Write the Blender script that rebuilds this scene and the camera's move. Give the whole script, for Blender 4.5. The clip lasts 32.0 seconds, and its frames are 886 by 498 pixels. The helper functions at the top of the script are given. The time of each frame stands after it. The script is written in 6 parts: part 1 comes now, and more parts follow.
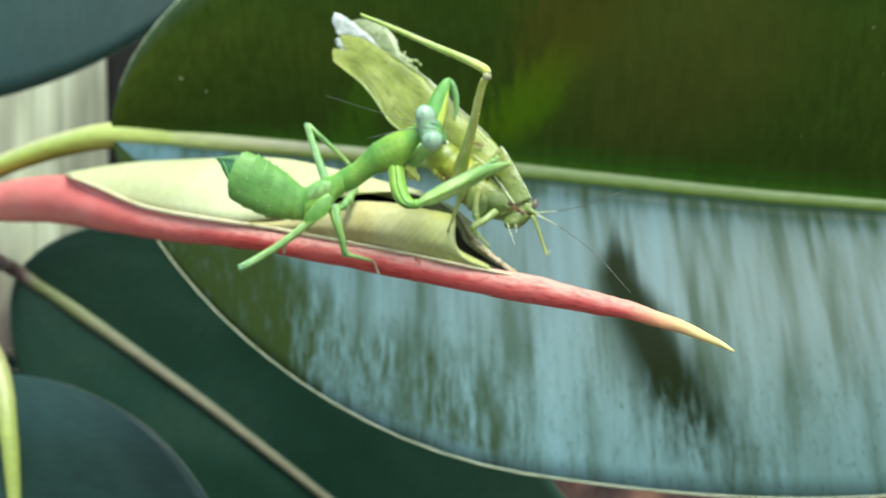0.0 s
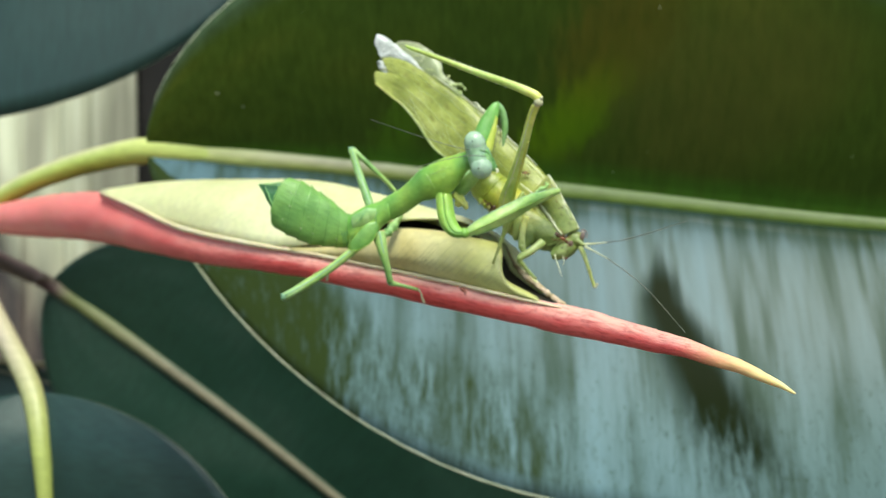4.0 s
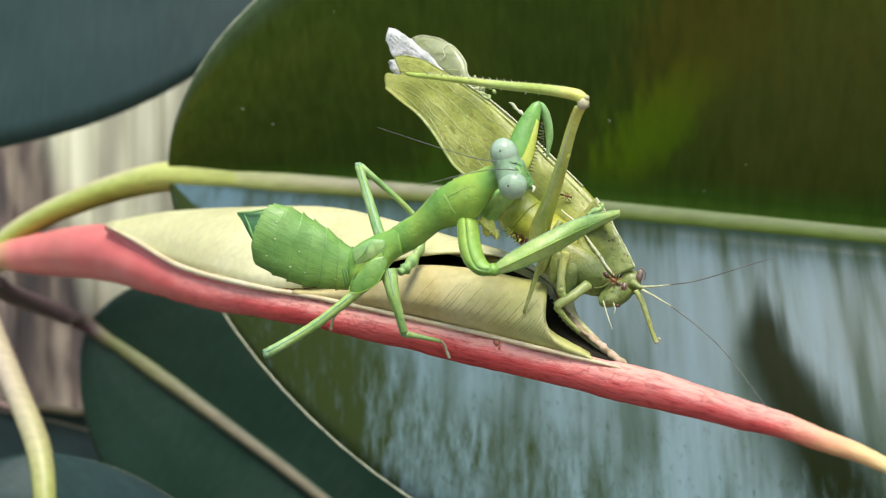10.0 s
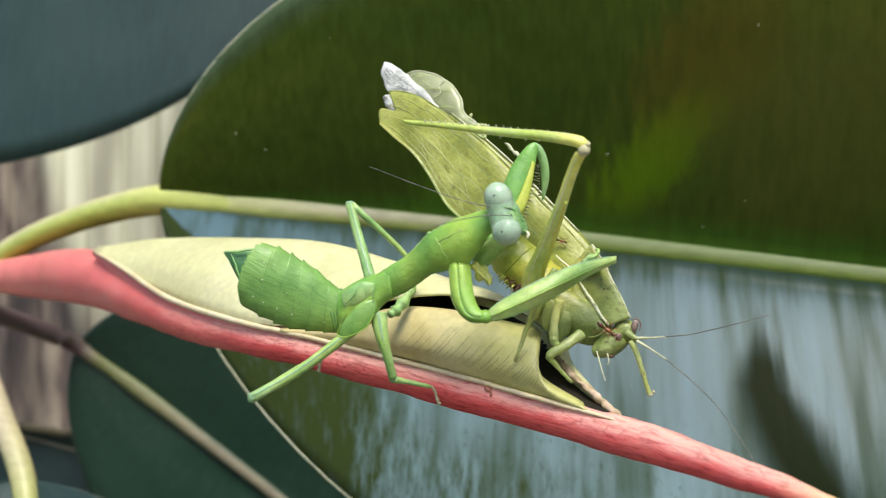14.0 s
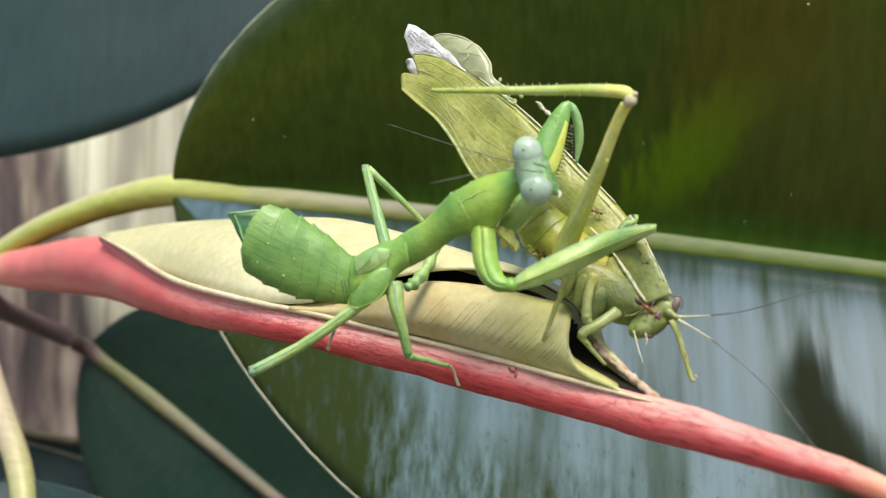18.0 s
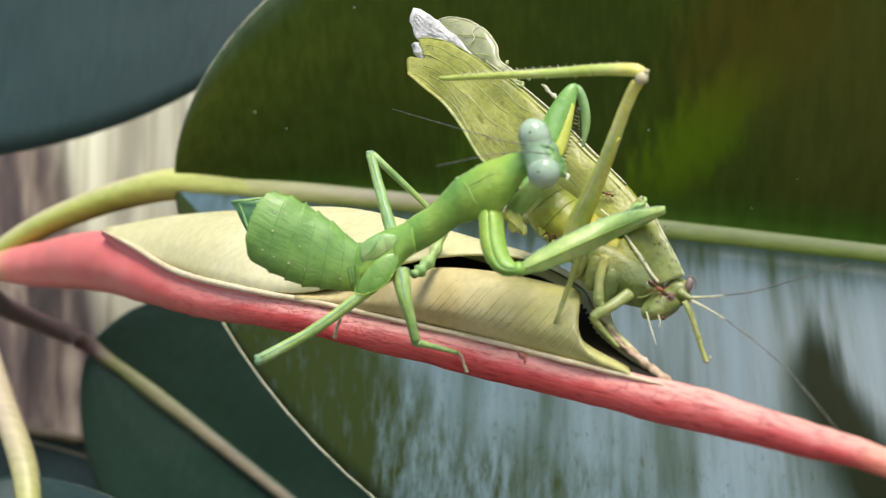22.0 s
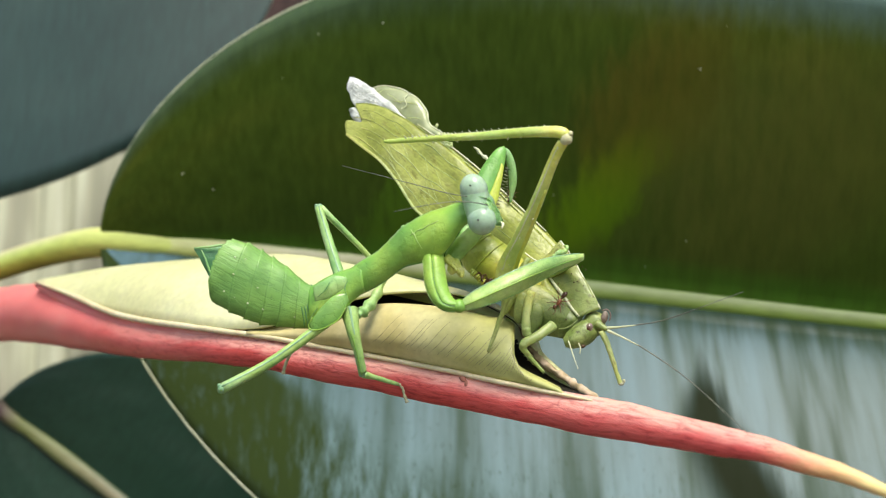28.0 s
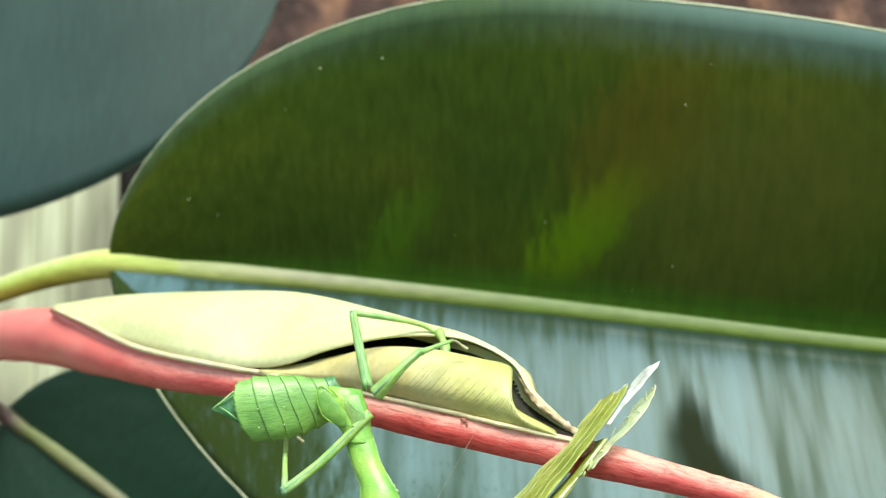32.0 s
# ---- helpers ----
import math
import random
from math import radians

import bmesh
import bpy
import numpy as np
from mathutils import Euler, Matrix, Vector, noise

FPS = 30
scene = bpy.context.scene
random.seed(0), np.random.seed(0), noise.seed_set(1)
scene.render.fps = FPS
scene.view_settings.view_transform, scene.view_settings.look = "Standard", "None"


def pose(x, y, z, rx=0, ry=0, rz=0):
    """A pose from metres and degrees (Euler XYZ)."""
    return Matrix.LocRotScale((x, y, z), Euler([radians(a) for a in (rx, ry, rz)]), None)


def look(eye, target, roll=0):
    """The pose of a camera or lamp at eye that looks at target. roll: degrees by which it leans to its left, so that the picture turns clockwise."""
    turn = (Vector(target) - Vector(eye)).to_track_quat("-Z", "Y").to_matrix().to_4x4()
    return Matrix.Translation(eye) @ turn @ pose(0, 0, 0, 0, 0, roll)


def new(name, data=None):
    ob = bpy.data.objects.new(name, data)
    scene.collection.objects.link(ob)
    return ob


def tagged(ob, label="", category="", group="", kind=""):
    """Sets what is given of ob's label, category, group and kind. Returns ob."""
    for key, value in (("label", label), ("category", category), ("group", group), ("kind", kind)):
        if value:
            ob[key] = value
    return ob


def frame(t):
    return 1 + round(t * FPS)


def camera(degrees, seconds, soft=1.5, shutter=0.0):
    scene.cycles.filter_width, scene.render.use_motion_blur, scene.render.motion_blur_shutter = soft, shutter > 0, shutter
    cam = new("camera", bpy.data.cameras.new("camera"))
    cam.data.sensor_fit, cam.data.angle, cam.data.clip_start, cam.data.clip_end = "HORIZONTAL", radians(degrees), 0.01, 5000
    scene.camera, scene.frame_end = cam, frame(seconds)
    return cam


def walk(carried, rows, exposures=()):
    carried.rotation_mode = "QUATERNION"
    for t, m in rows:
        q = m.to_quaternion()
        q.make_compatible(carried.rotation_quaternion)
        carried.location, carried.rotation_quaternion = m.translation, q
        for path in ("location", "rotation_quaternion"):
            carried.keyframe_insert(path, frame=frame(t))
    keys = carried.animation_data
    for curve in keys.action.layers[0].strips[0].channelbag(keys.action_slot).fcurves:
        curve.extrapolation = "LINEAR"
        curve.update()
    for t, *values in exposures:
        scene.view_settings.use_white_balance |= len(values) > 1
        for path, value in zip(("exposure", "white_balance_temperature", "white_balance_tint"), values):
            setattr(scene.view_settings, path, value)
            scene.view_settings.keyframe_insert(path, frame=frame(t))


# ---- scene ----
# Camera and its path
EXPOSURES = [(0, 0.86, 6300, -9), (3.5, 0.74, 6600, -6), (5.5, 0.66, 6700, 8), (14.5, 0.64, 6750, 11), (16.5, 0.63, 6800, 15), (24.5, 0.63, 6800, 16), (26.5, 0.74, 6900, 8), (30.5, 0.82, 7000, 4), (32, 1.02, 6900, -8)]
cam = camera(39.0, 32.0, 1.25, 0.4)
PATH = [
    (0, (0.00315, -0.00454, 1.00404), (0.00017, 0.24543, 1.00172), -1.17),
    (0.5, (0.00022, -0.00062, 1.00930), (-0.00392, 0.24933, 1.00696), -1.11),
    (1, (-0.00135, -0.00048, 1.01129), (-0.00575, 0.24945, 1.00714), -0.89),
    (1.5, (-0.00133, -0.00242, 1.01453), (-0.00501, 0.24753, 1.01127), -0.50),
    (2, (-0.00443, -0.00201, 1.01413), (-0.00900, 0.24793, 1.01090), -0.50),
    (2.5, (-0.00548, -0.00235, 1.01561), (-0.00931, 0.24760, 1.01202), -0.01),
    (3, (-0.00774, -0.00361, 1.01539), (-0.01189, 0.24634, 1.01255), 0.01),
    (3.5, (-0.00559, -0.00380, 1.01166), (-0.00961, 0.24615, 1.00862), -0.19),
    (5.5, (0.01319, 0.02907, 1.00665), (-0.01206, 0.27778, 1.00926), -2.33),
    (6, (0.01022, 0.03116, 1.01064), (-0.01727, 0.27960, 1.01532), -1.77),
    (6.5, (0.01195, 0.03037, 1.01041), (-0.01523, 0.27883, 1.01574), -1.58),
    (7, (0.00874, 0.03145, 1.00974), (-0.02057, 0.27968, 1.01435), -1.69),
    (7.5, (0.00689, 0.03355, 1.01115), (-0.02375, 0.28164, 1.01482), -1.52),
    (8, (0.00602, 0.03667, 1.01004), (-0.02487, 0.28473, 1.01316), -1.65),
    (8.5, (0.00493, 0.03841, 1.01167), (-0.02599, 0.28648, 1.01387), -1.52),
    (9, (0.00434, 0.04129, 1.00870), (-0.02816, 0.28917, 1.00975), -1.70),
    (9.5, (0.00754, 0.04030, 1.01121), (-0.02354, 0.28835, 1.01333), -1.39),
    (10, (0.00905, 0.04069, 1.01029), (-0.02191, 0.28875, 1.01298), -1.55),
    (10.5, (0.01026, 0.03912, 1.01173), (-0.02025, 0.28723, 1.01468), -1.45),
    (11, (0.01044, 0.03816, 1.01122), (-0.01967, 0.28632, 1.01442), -1.24),
    (11.5, (0.01073, 0.03852, 1.01233), (-0.01923, 0.28670, 1.01516), -1.16),
    (12, (0.00905, 0.03910, 1.01267), (-0.02181, 0.28718, 1.01518), -1.24),
    (12.5, (0.01017, 0.03875, 1.01194), (-0.02125, 0.28675, 1.01485), -1.38),
    (13, (0.01286, 0.04105, 1.00998), (-0.01665, 0.28928, 1.01347), -1.19),
    (13.5, (0.01229, 0.04501, 1.01248), (-0.01724, 0.29323, 1.01586), -0.99),
    (14, (0.00932, 0.04432, 1.01412), (-0.02111, 0.29242, 1.01876), -0.64),
    (14.5, (0.00820, 0.05045, 1.00959), (-0.02556, 0.29811, 1.01475), -0.48),
    (16.5, (0.00923, 0.05396, 1.00985), (-0.02386, 0.30149, 1.02140), 0.16),
    (17, (0.00823, 0.05566, 1.00792), (-0.02600, 0.30302, 1.01985), 0.47),
    (17.5, (0.01071, 0.05419, 1.00698), (-0.02268, 0.30164, 1.01921), 0.14),
    (18, (0.00832, 0.05661, 1.00683), (-0.02757, 0.30372, 1.01908), 0.57),
    (18.5, (0.00909, 0.05611, 1.00610), (-0.02577, 0.30340, 1.01765), 0.16),
    (19, (0.00742, 0.05807, 1.00659), (-0.02800, 0.30535, 1.01652), -0.08),
    (19.5, (0.00658, 0.05633, 1.00755), (-0.02781, 0.30368, 1.01927), 0.25),
    (20, (0.00964, 0.05836, 1.00790), (-0.02438, 0.30580, 1.01853), -0.07),
    (20.5, (0.00659, 0.06084, 1.00755), (-0.02906, 0.30801, 1.01921), 0.47),
    (21, (0.00538, 0.05919, 1.00704), (-0.03099, 0.30625, 1.01879), 0.16),
    (21.5, (0.00720, 0.05744, 1.00677), (-0.02839, 0.30460, 1.01876), -0.12),
    (22, (0.00747, 0.05793, 1.00556), (-0.02855, 0.30503, 1.01745), -0.13),
    (22.5, (0.00863, 0.05655, 1.00541), (-0.02712, 0.30373, 1.01665), -0.33),
    (23, (0.00937, 0.05588, 1.00446), (-0.02596, 0.30307, 1.01649), -0.49),
    (23.5, (0.00935, 0.05430, 1.00337), (-0.02632, 0.30141, 1.01615), -0.50),
    (24, (0.00884, 0.05390, 1.00483), (-0.02815, 0.30073, 1.01922), -0.41),
    (24.5, (0.00833, 0.05594, 1.00581), (-0.02916, 0.30269, 1.02030), -0.16),
    (26.5, (0.00080, 0.05088, 1.00317), (-0.02268, 0.29864, 1.02688), -0.04),
    (27, (-0.00005, 0.04291, 0.99797), (-0.00874, 0.29105, 1.02719), -0.52),
    (27.5, (0.00194, 0.03930, 0.99918), (-0.00458, 0.28746, 1.02875), -0.18),
    (28, (-0.00008, 0.04212, 0.99858), (-0.00914, 0.29019, 1.02823), -0.11),
    (28.5, (-0.00008, 0.04155, 0.99909), (-0.00999, 0.28954, 1.02913), -0.16),
    (29, (0.00161, 0.03818, 0.99721), (-0.00742, 0.28630, 1.02644), -0.44),
    (29.5, (0.00187, 0.03981, 0.99741), (-0.00792, 0.28773, 1.02802), -0.41),
    (30, (0.00083, 0.04152, 0.99834), (-0.01004, 0.28948, 1.02831), -0.24),
    (30.5, (0.00187, 0.03717, 0.99779), (-0.00786, 0.28514, 1.02804), -0.39),
    (31, (0.00097, 0.02903, 1.00879), (-0.00538, 0.27702, 1.03984), -0.27),
    (31.5, (-0.00023, 0.03102, 1.00600), (-0.00651, 0.27931, 1.03444), -0.09),
    (32, (-0.00152, 0.03109, 1.00669), (-0.00797, 0.27981, 1.03116), -0.34),
]
walk(cam, [(t, look(eye, target, roll)) for t, eye, target, roll in PATH], EXPOSURES)
cam.data.dof.use_dof, cam.data.dof.focus_distance, cam.data.dof.aperture_fstop = True, 0.146, 38

# Daylight: a bright overcast sky with a soft sun above and behind the viewer
world = bpy.data.worlds.new("world")
scene.world = world
world.use_nodes = True
sky = world.node_tree.nodes.new("ShaderNodeTexSky")
sky.sky_type = "NISHITA"
sky.sun_disc = False
sky.sun_elevation = radians(61)
sky.sun_rotation = radians(162)
sky.air_density, sky.dust_density = 1.0, 2.0
back = world.node_tree.nodes["Background"]
back.inputs["Strength"].default_value = 0.128
world.node_tree.links.new(sky.outputs[0], back.inputs["Color"])
sun = new("sun", bpy.data.lights.new("sun", "SUN"))
sun.data.energy, sun.data.angle, sun.data.color = 2.5, radians(24), (1.0, 0.97, 0.92)
sun.matrix_world = look((0.42, -1.1, 3.46), (0, 0.2, 1.0))


# ---- materials ----
def nodes_of(name):
    m = bpy.data.materials.new(name)
    m.use_nodes = True
    nt = m.node_tree
    return m, nt, nt.nodes, nt.links, nt.nodes["Principled BSDF"]


def ramp(nt, fac, stops):
    r = nt.nodes.new("ShaderNodeValToRGB")
    e = r.color_ramp.elements
    while len(e) < len(stops):
        e.new(0.5)
    for k, (pos, col) in zip(e, stops):
        k.position, k.color = pos, (*col, 1)
    nt.links.new(fac, r.inputs[0])
    return r.outputs[0]


def noise_tex(nt, scale, detail=3.0, stretch=(1, 1, 1), source="Object", rough=0.55):
    tc = nt.nodes.new("ShaderNodeTexCoord")
    mp = nt.nodes.new("ShaderNodeMapping")
    mp.inputs["Scale"].default_value = stretch
    n = nt.nodes.new("ShaderNodeTexNoise")
    n.inputs["Scale"].default_value, n.inputs["Detail"].default_value, n.inputs["Roughness"].default_value = scale, detail, rough
    nt.links.new(tc.outputs[source], mp.inputs[0])
    nt.links.new(mp.outputs[0], n.inputs["Vector"])
    return n.outputs["Fac"]


def blend(nt, a, b, fac, how="MIX"):
    m = nt.nodes.new("ShaderNodeMix")
    m.data_type, m.blend_type = "RGBA", how
    for sock, v in ((m.inputs[0], fac), (m.inputs[6], a), (m.inputs[7], b)):
        if isinstance(v, (int, float)):
            sock.default_value = v
        elif isinstance(v, tuple):
            sock.default_value = (*v, 1)
        else:
            nt.links.new(v, sock)
    return m.outputs[2]


def bump(nt, b, height, strength, dist):
    n = nt.nodes.new("ShaderNodeBump")
    n.inputs["Strength"].default_value, n.inputs["Distance"].default_value = strength, dist
    nt.links.new(height, n.inputs["Height"])
    nt.links.new(n.outputs[0], b.inputs["Normal"])


def skin(name, dark, mid, light, scale=500, rough=0.45, sss=0.0, stretch=(1, 1, 1), relief=0.25, fine=2500):
    """A mottled organic surface: broad tone changes, fine grain and a little relief."""
    m, nt, nd, ln, b = nodes_of(name)
    n1, n2 = noise_tex(nt, scale, 3, stretch), noise_tex(nt, fine, 2, stretch)
    col = ramp(nt, n1, [(0.3, dark), (0.5, mid), (0.72, light)])
    g = ramp(nt, n2, [(0.3, (0.9, 0.9, 0.9)), (0.7, (1.06, 1.06, 1.06))])
    ln.new(blend(nt, col, g, 1.0, "MULTIPLY"), b.inputs["Base Color"])
    b.inputs["Roughness"].default_value = rough
    if sss:
        b.inputs["Subsurface Weight"].default_value = sss
        b.inputs["Subsurface Radius"].default_value = (0.6, 1.0, 0.3)
        b.inputs["Subsurface Scale"].default_value = 0.0012
    bump(nt, b, n2, relief, 0.5 / fine)
    return m


def leaf_material(name, deep, mid, warm, sky_sheen, sky_sheen_col, rough=0.3, light_patches=()):
    """Leathery rubber-plant leaf. UV: x along the midrib 0..1, y across -1..1. sky_sheen: amount of sky reflection
    painted into the colour of the sky-facing half.
    """
    m, nt, nd, ln, b = nodes_of(name)
    uv = nd.new("ShaderNodeUVMap")
    sep = nd.new("ShaderNodeSeparateXYZ")
    ln.new(uv.outputs[0], sep.inputs[0])
    broad = noise_tex(nt, 3.2, 2, (1.6, 0.55, 1), "UV")
    streak = noise_tex(nt, 60, 3, (2.2, 0.12, 1), "UV")
    fine = noise_tex(nt, 240, 2, (1.0, 0.05, 1), "UV")
    base = ramp(nt, broad, [(0.34, deep), (0.52, mid), (0.66, warm)])
    st = ramp(nt, streak, [(0.3, (0.82, 0.84, 0.8)), (0.7, (1.15, 1.13, 1.1))])
    col = blend(nt, base, st, 1.0, "MULTIPLY")
    fl = ramp(nt, fine, [(0.35, (0.9, 0.9, 0.9)), (0.65, (1.08, 1.08, 1.08))])
    col = blend(nt, col, fl, 1.0, "MULTIPLY")
    b.inputs["Roughness"].default_value = rough
    b.inputs["Specular IOR Level"].default_value = 0.4
    for cu, cv, ru, rv, slope, tint, amount in light_patches:
        # a patch of light painted into the colour, an ellipse in the leaf's own coordinates with a streaky edge
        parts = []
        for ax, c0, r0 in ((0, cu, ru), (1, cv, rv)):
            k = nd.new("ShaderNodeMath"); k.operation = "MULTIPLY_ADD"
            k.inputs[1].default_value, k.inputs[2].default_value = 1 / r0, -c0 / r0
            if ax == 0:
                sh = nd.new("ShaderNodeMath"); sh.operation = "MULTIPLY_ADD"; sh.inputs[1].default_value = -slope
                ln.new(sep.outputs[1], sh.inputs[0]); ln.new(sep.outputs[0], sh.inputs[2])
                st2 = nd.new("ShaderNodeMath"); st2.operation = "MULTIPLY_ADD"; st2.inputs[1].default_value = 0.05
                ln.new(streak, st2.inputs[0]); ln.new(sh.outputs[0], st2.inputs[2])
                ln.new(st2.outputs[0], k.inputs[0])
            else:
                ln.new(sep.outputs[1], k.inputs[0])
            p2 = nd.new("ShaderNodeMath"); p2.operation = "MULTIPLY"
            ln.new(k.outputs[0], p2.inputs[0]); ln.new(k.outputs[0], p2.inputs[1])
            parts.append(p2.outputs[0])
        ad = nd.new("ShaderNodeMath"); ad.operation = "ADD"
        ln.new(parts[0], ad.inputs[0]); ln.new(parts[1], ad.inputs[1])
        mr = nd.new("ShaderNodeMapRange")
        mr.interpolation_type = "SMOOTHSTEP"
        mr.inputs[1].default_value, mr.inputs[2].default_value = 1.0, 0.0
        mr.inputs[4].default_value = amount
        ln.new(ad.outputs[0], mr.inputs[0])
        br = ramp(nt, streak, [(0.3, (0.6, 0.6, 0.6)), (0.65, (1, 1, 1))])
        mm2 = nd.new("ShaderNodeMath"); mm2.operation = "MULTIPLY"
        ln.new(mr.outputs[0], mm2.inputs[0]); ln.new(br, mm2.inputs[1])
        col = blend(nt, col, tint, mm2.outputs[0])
    if sky_sheen:
        # sky reflection painted into the base colour: broad soft runs outwards from the midrib, broken into small
        # flecks towards the edge
        def calc(op, a, b=0.0, c=0.0):
            k = nd.new("ShaderNodeMath"); k.operation = op
            for sock, val in zip(k.inputs, (a, b, c)):
                if isinstance(val, (int, float)):
                    sock.default_value = val
                else:
                    ln.new(val, sock)
            return k.outputs[0]

        def step(x, a, e, low=0.0, high=1.0):
            k = nd.new("ShaderNodeMapRange"); k.interpolation_type = "SMOOTHSTEP"
            for n, val in ((1, a), (2, e), (3, low), (4, high)):
                if isinstance(val, (int, float)):
                    k.inputs[n].default_value = val
                else:
                    ln.new(val, k.inputs[n])
            ln.new(x, k.inputs[0])
            return k.outputs[0]

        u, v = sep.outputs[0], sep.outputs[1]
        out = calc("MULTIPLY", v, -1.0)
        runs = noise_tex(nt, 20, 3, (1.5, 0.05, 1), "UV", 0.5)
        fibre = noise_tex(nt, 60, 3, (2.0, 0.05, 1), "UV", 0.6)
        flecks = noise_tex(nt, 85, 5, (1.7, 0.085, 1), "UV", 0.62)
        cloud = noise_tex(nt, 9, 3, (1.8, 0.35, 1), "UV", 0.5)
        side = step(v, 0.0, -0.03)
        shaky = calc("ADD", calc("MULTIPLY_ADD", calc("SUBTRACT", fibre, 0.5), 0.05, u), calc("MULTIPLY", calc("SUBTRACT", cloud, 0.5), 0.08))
        # the painted sheen begins at the stalk along the rib, and further on lower down
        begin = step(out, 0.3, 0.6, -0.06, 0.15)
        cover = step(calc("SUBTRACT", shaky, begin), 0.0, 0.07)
        # green area near the outer edge where the painted sheen thins
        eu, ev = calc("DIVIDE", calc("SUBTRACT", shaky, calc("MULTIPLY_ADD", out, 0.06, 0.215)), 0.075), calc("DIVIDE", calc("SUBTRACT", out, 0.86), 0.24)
        sheen_gap = step(calc("ADD", calc("MULTIPLY", eu, eu), calc("MULTIPLY", ev, ev)), 1.5, 0.1, 0.0, 0.5)
        cover = calc("MULTIPLY", cover, calc("SUBTRACT", 1.0, sheen_gap))
        # a dark reflection painted as a wedge that leans and widens towards the edge
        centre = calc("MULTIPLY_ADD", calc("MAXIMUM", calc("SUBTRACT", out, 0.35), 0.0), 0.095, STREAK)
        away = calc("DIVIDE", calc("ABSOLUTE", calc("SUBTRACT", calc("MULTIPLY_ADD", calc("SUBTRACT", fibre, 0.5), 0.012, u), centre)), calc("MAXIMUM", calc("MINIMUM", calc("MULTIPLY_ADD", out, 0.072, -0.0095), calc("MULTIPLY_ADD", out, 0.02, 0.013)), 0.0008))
        dark_reflection = calc("MULTIPLY", step(away, 1.7, 0.35), calc("MULTIPLY", step(out, 0.1, 0.3), step(calc("MULTIPLY_ADD", calc("SUBTRACT", flecks, 0.5), 0.6, out), 0.66, 0.98, 1.0, 0.15)))
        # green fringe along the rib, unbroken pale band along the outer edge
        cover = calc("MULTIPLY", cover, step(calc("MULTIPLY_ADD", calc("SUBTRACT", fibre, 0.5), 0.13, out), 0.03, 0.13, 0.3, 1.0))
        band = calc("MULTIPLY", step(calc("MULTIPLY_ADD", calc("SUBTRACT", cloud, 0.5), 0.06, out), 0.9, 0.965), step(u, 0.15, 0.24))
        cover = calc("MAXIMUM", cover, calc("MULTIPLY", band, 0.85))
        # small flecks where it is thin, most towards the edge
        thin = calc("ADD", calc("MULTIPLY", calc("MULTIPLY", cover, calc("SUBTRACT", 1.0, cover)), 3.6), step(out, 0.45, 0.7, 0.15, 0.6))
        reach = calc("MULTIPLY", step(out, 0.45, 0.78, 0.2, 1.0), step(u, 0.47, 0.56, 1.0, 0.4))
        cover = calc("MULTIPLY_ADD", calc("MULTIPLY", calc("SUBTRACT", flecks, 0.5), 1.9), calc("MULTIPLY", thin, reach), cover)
        cover = calc("MULTIPLY", calc("MINIMUM", calc("MAXIMUM", cover, 0.0), 1.0), calc("SUBTRACT", 1.0, dark_reflection))
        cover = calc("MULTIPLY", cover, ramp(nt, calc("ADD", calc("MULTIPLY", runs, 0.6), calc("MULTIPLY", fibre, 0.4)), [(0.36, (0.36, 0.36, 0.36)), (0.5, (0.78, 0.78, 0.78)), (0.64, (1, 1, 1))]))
        # small dark flecks in the painted sheen towards the edge
        fine_flecks = noise_tex(nt, 190, 4, (1.5, 0.15, 1), "UV", 0.68)
        cover = calc("MULTIPLY", cover, calc("SUBTRACT", 1.0, calc("MULTIPLY", step(fine_flecks, 0.54, 0.74), step(out, 0.35, 0.7, 0.1, 0.65))))
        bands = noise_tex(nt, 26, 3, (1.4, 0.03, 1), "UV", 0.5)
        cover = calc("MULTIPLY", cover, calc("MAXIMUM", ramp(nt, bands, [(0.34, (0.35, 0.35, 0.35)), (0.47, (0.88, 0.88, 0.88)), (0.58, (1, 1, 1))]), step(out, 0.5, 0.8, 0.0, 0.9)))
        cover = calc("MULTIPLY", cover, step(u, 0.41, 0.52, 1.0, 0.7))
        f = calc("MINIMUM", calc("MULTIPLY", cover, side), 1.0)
        # lower half painted darker than the upper, for the dark things it reflects
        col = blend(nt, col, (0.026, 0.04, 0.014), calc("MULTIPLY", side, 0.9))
        col = blend(nt, col, (0.008, 0.012, 0.004), calc("MULTIPLY", calc("MULTIPLY", dark_reflection, side), 0.95))
        col = blend(nt, col, (0.03, 0.044, 0.016), calc("MULTIPLY", calc("MULTIPLY", sheen_gap, side), 0.45))
        hue = blend(nt, sky_sheen_col, (0.135, 0.225, 0.25), step(out, 0.35, 0.8))
        col = blend(nt, col, hue, calc("MULTIPLY", f, sky_sheen))
        # sky sheen of the bent-over upper edge, painted into the base colour
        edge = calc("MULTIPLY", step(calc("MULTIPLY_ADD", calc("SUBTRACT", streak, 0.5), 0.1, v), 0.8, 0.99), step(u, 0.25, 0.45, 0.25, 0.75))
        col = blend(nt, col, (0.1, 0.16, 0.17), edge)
        ln.new(step(f, 0.0, 1.0, rough, 0.42), b.inputs["Roughness"])
        ln.new(step(f, 0.0, 1.0, 0.01, 0.25), b.inputs["Specular IOR Level"])
    ln.new(col, b.inputs["Base Color"])
    bump(nt, b, streak, 0.12, 0.0004)
    return m


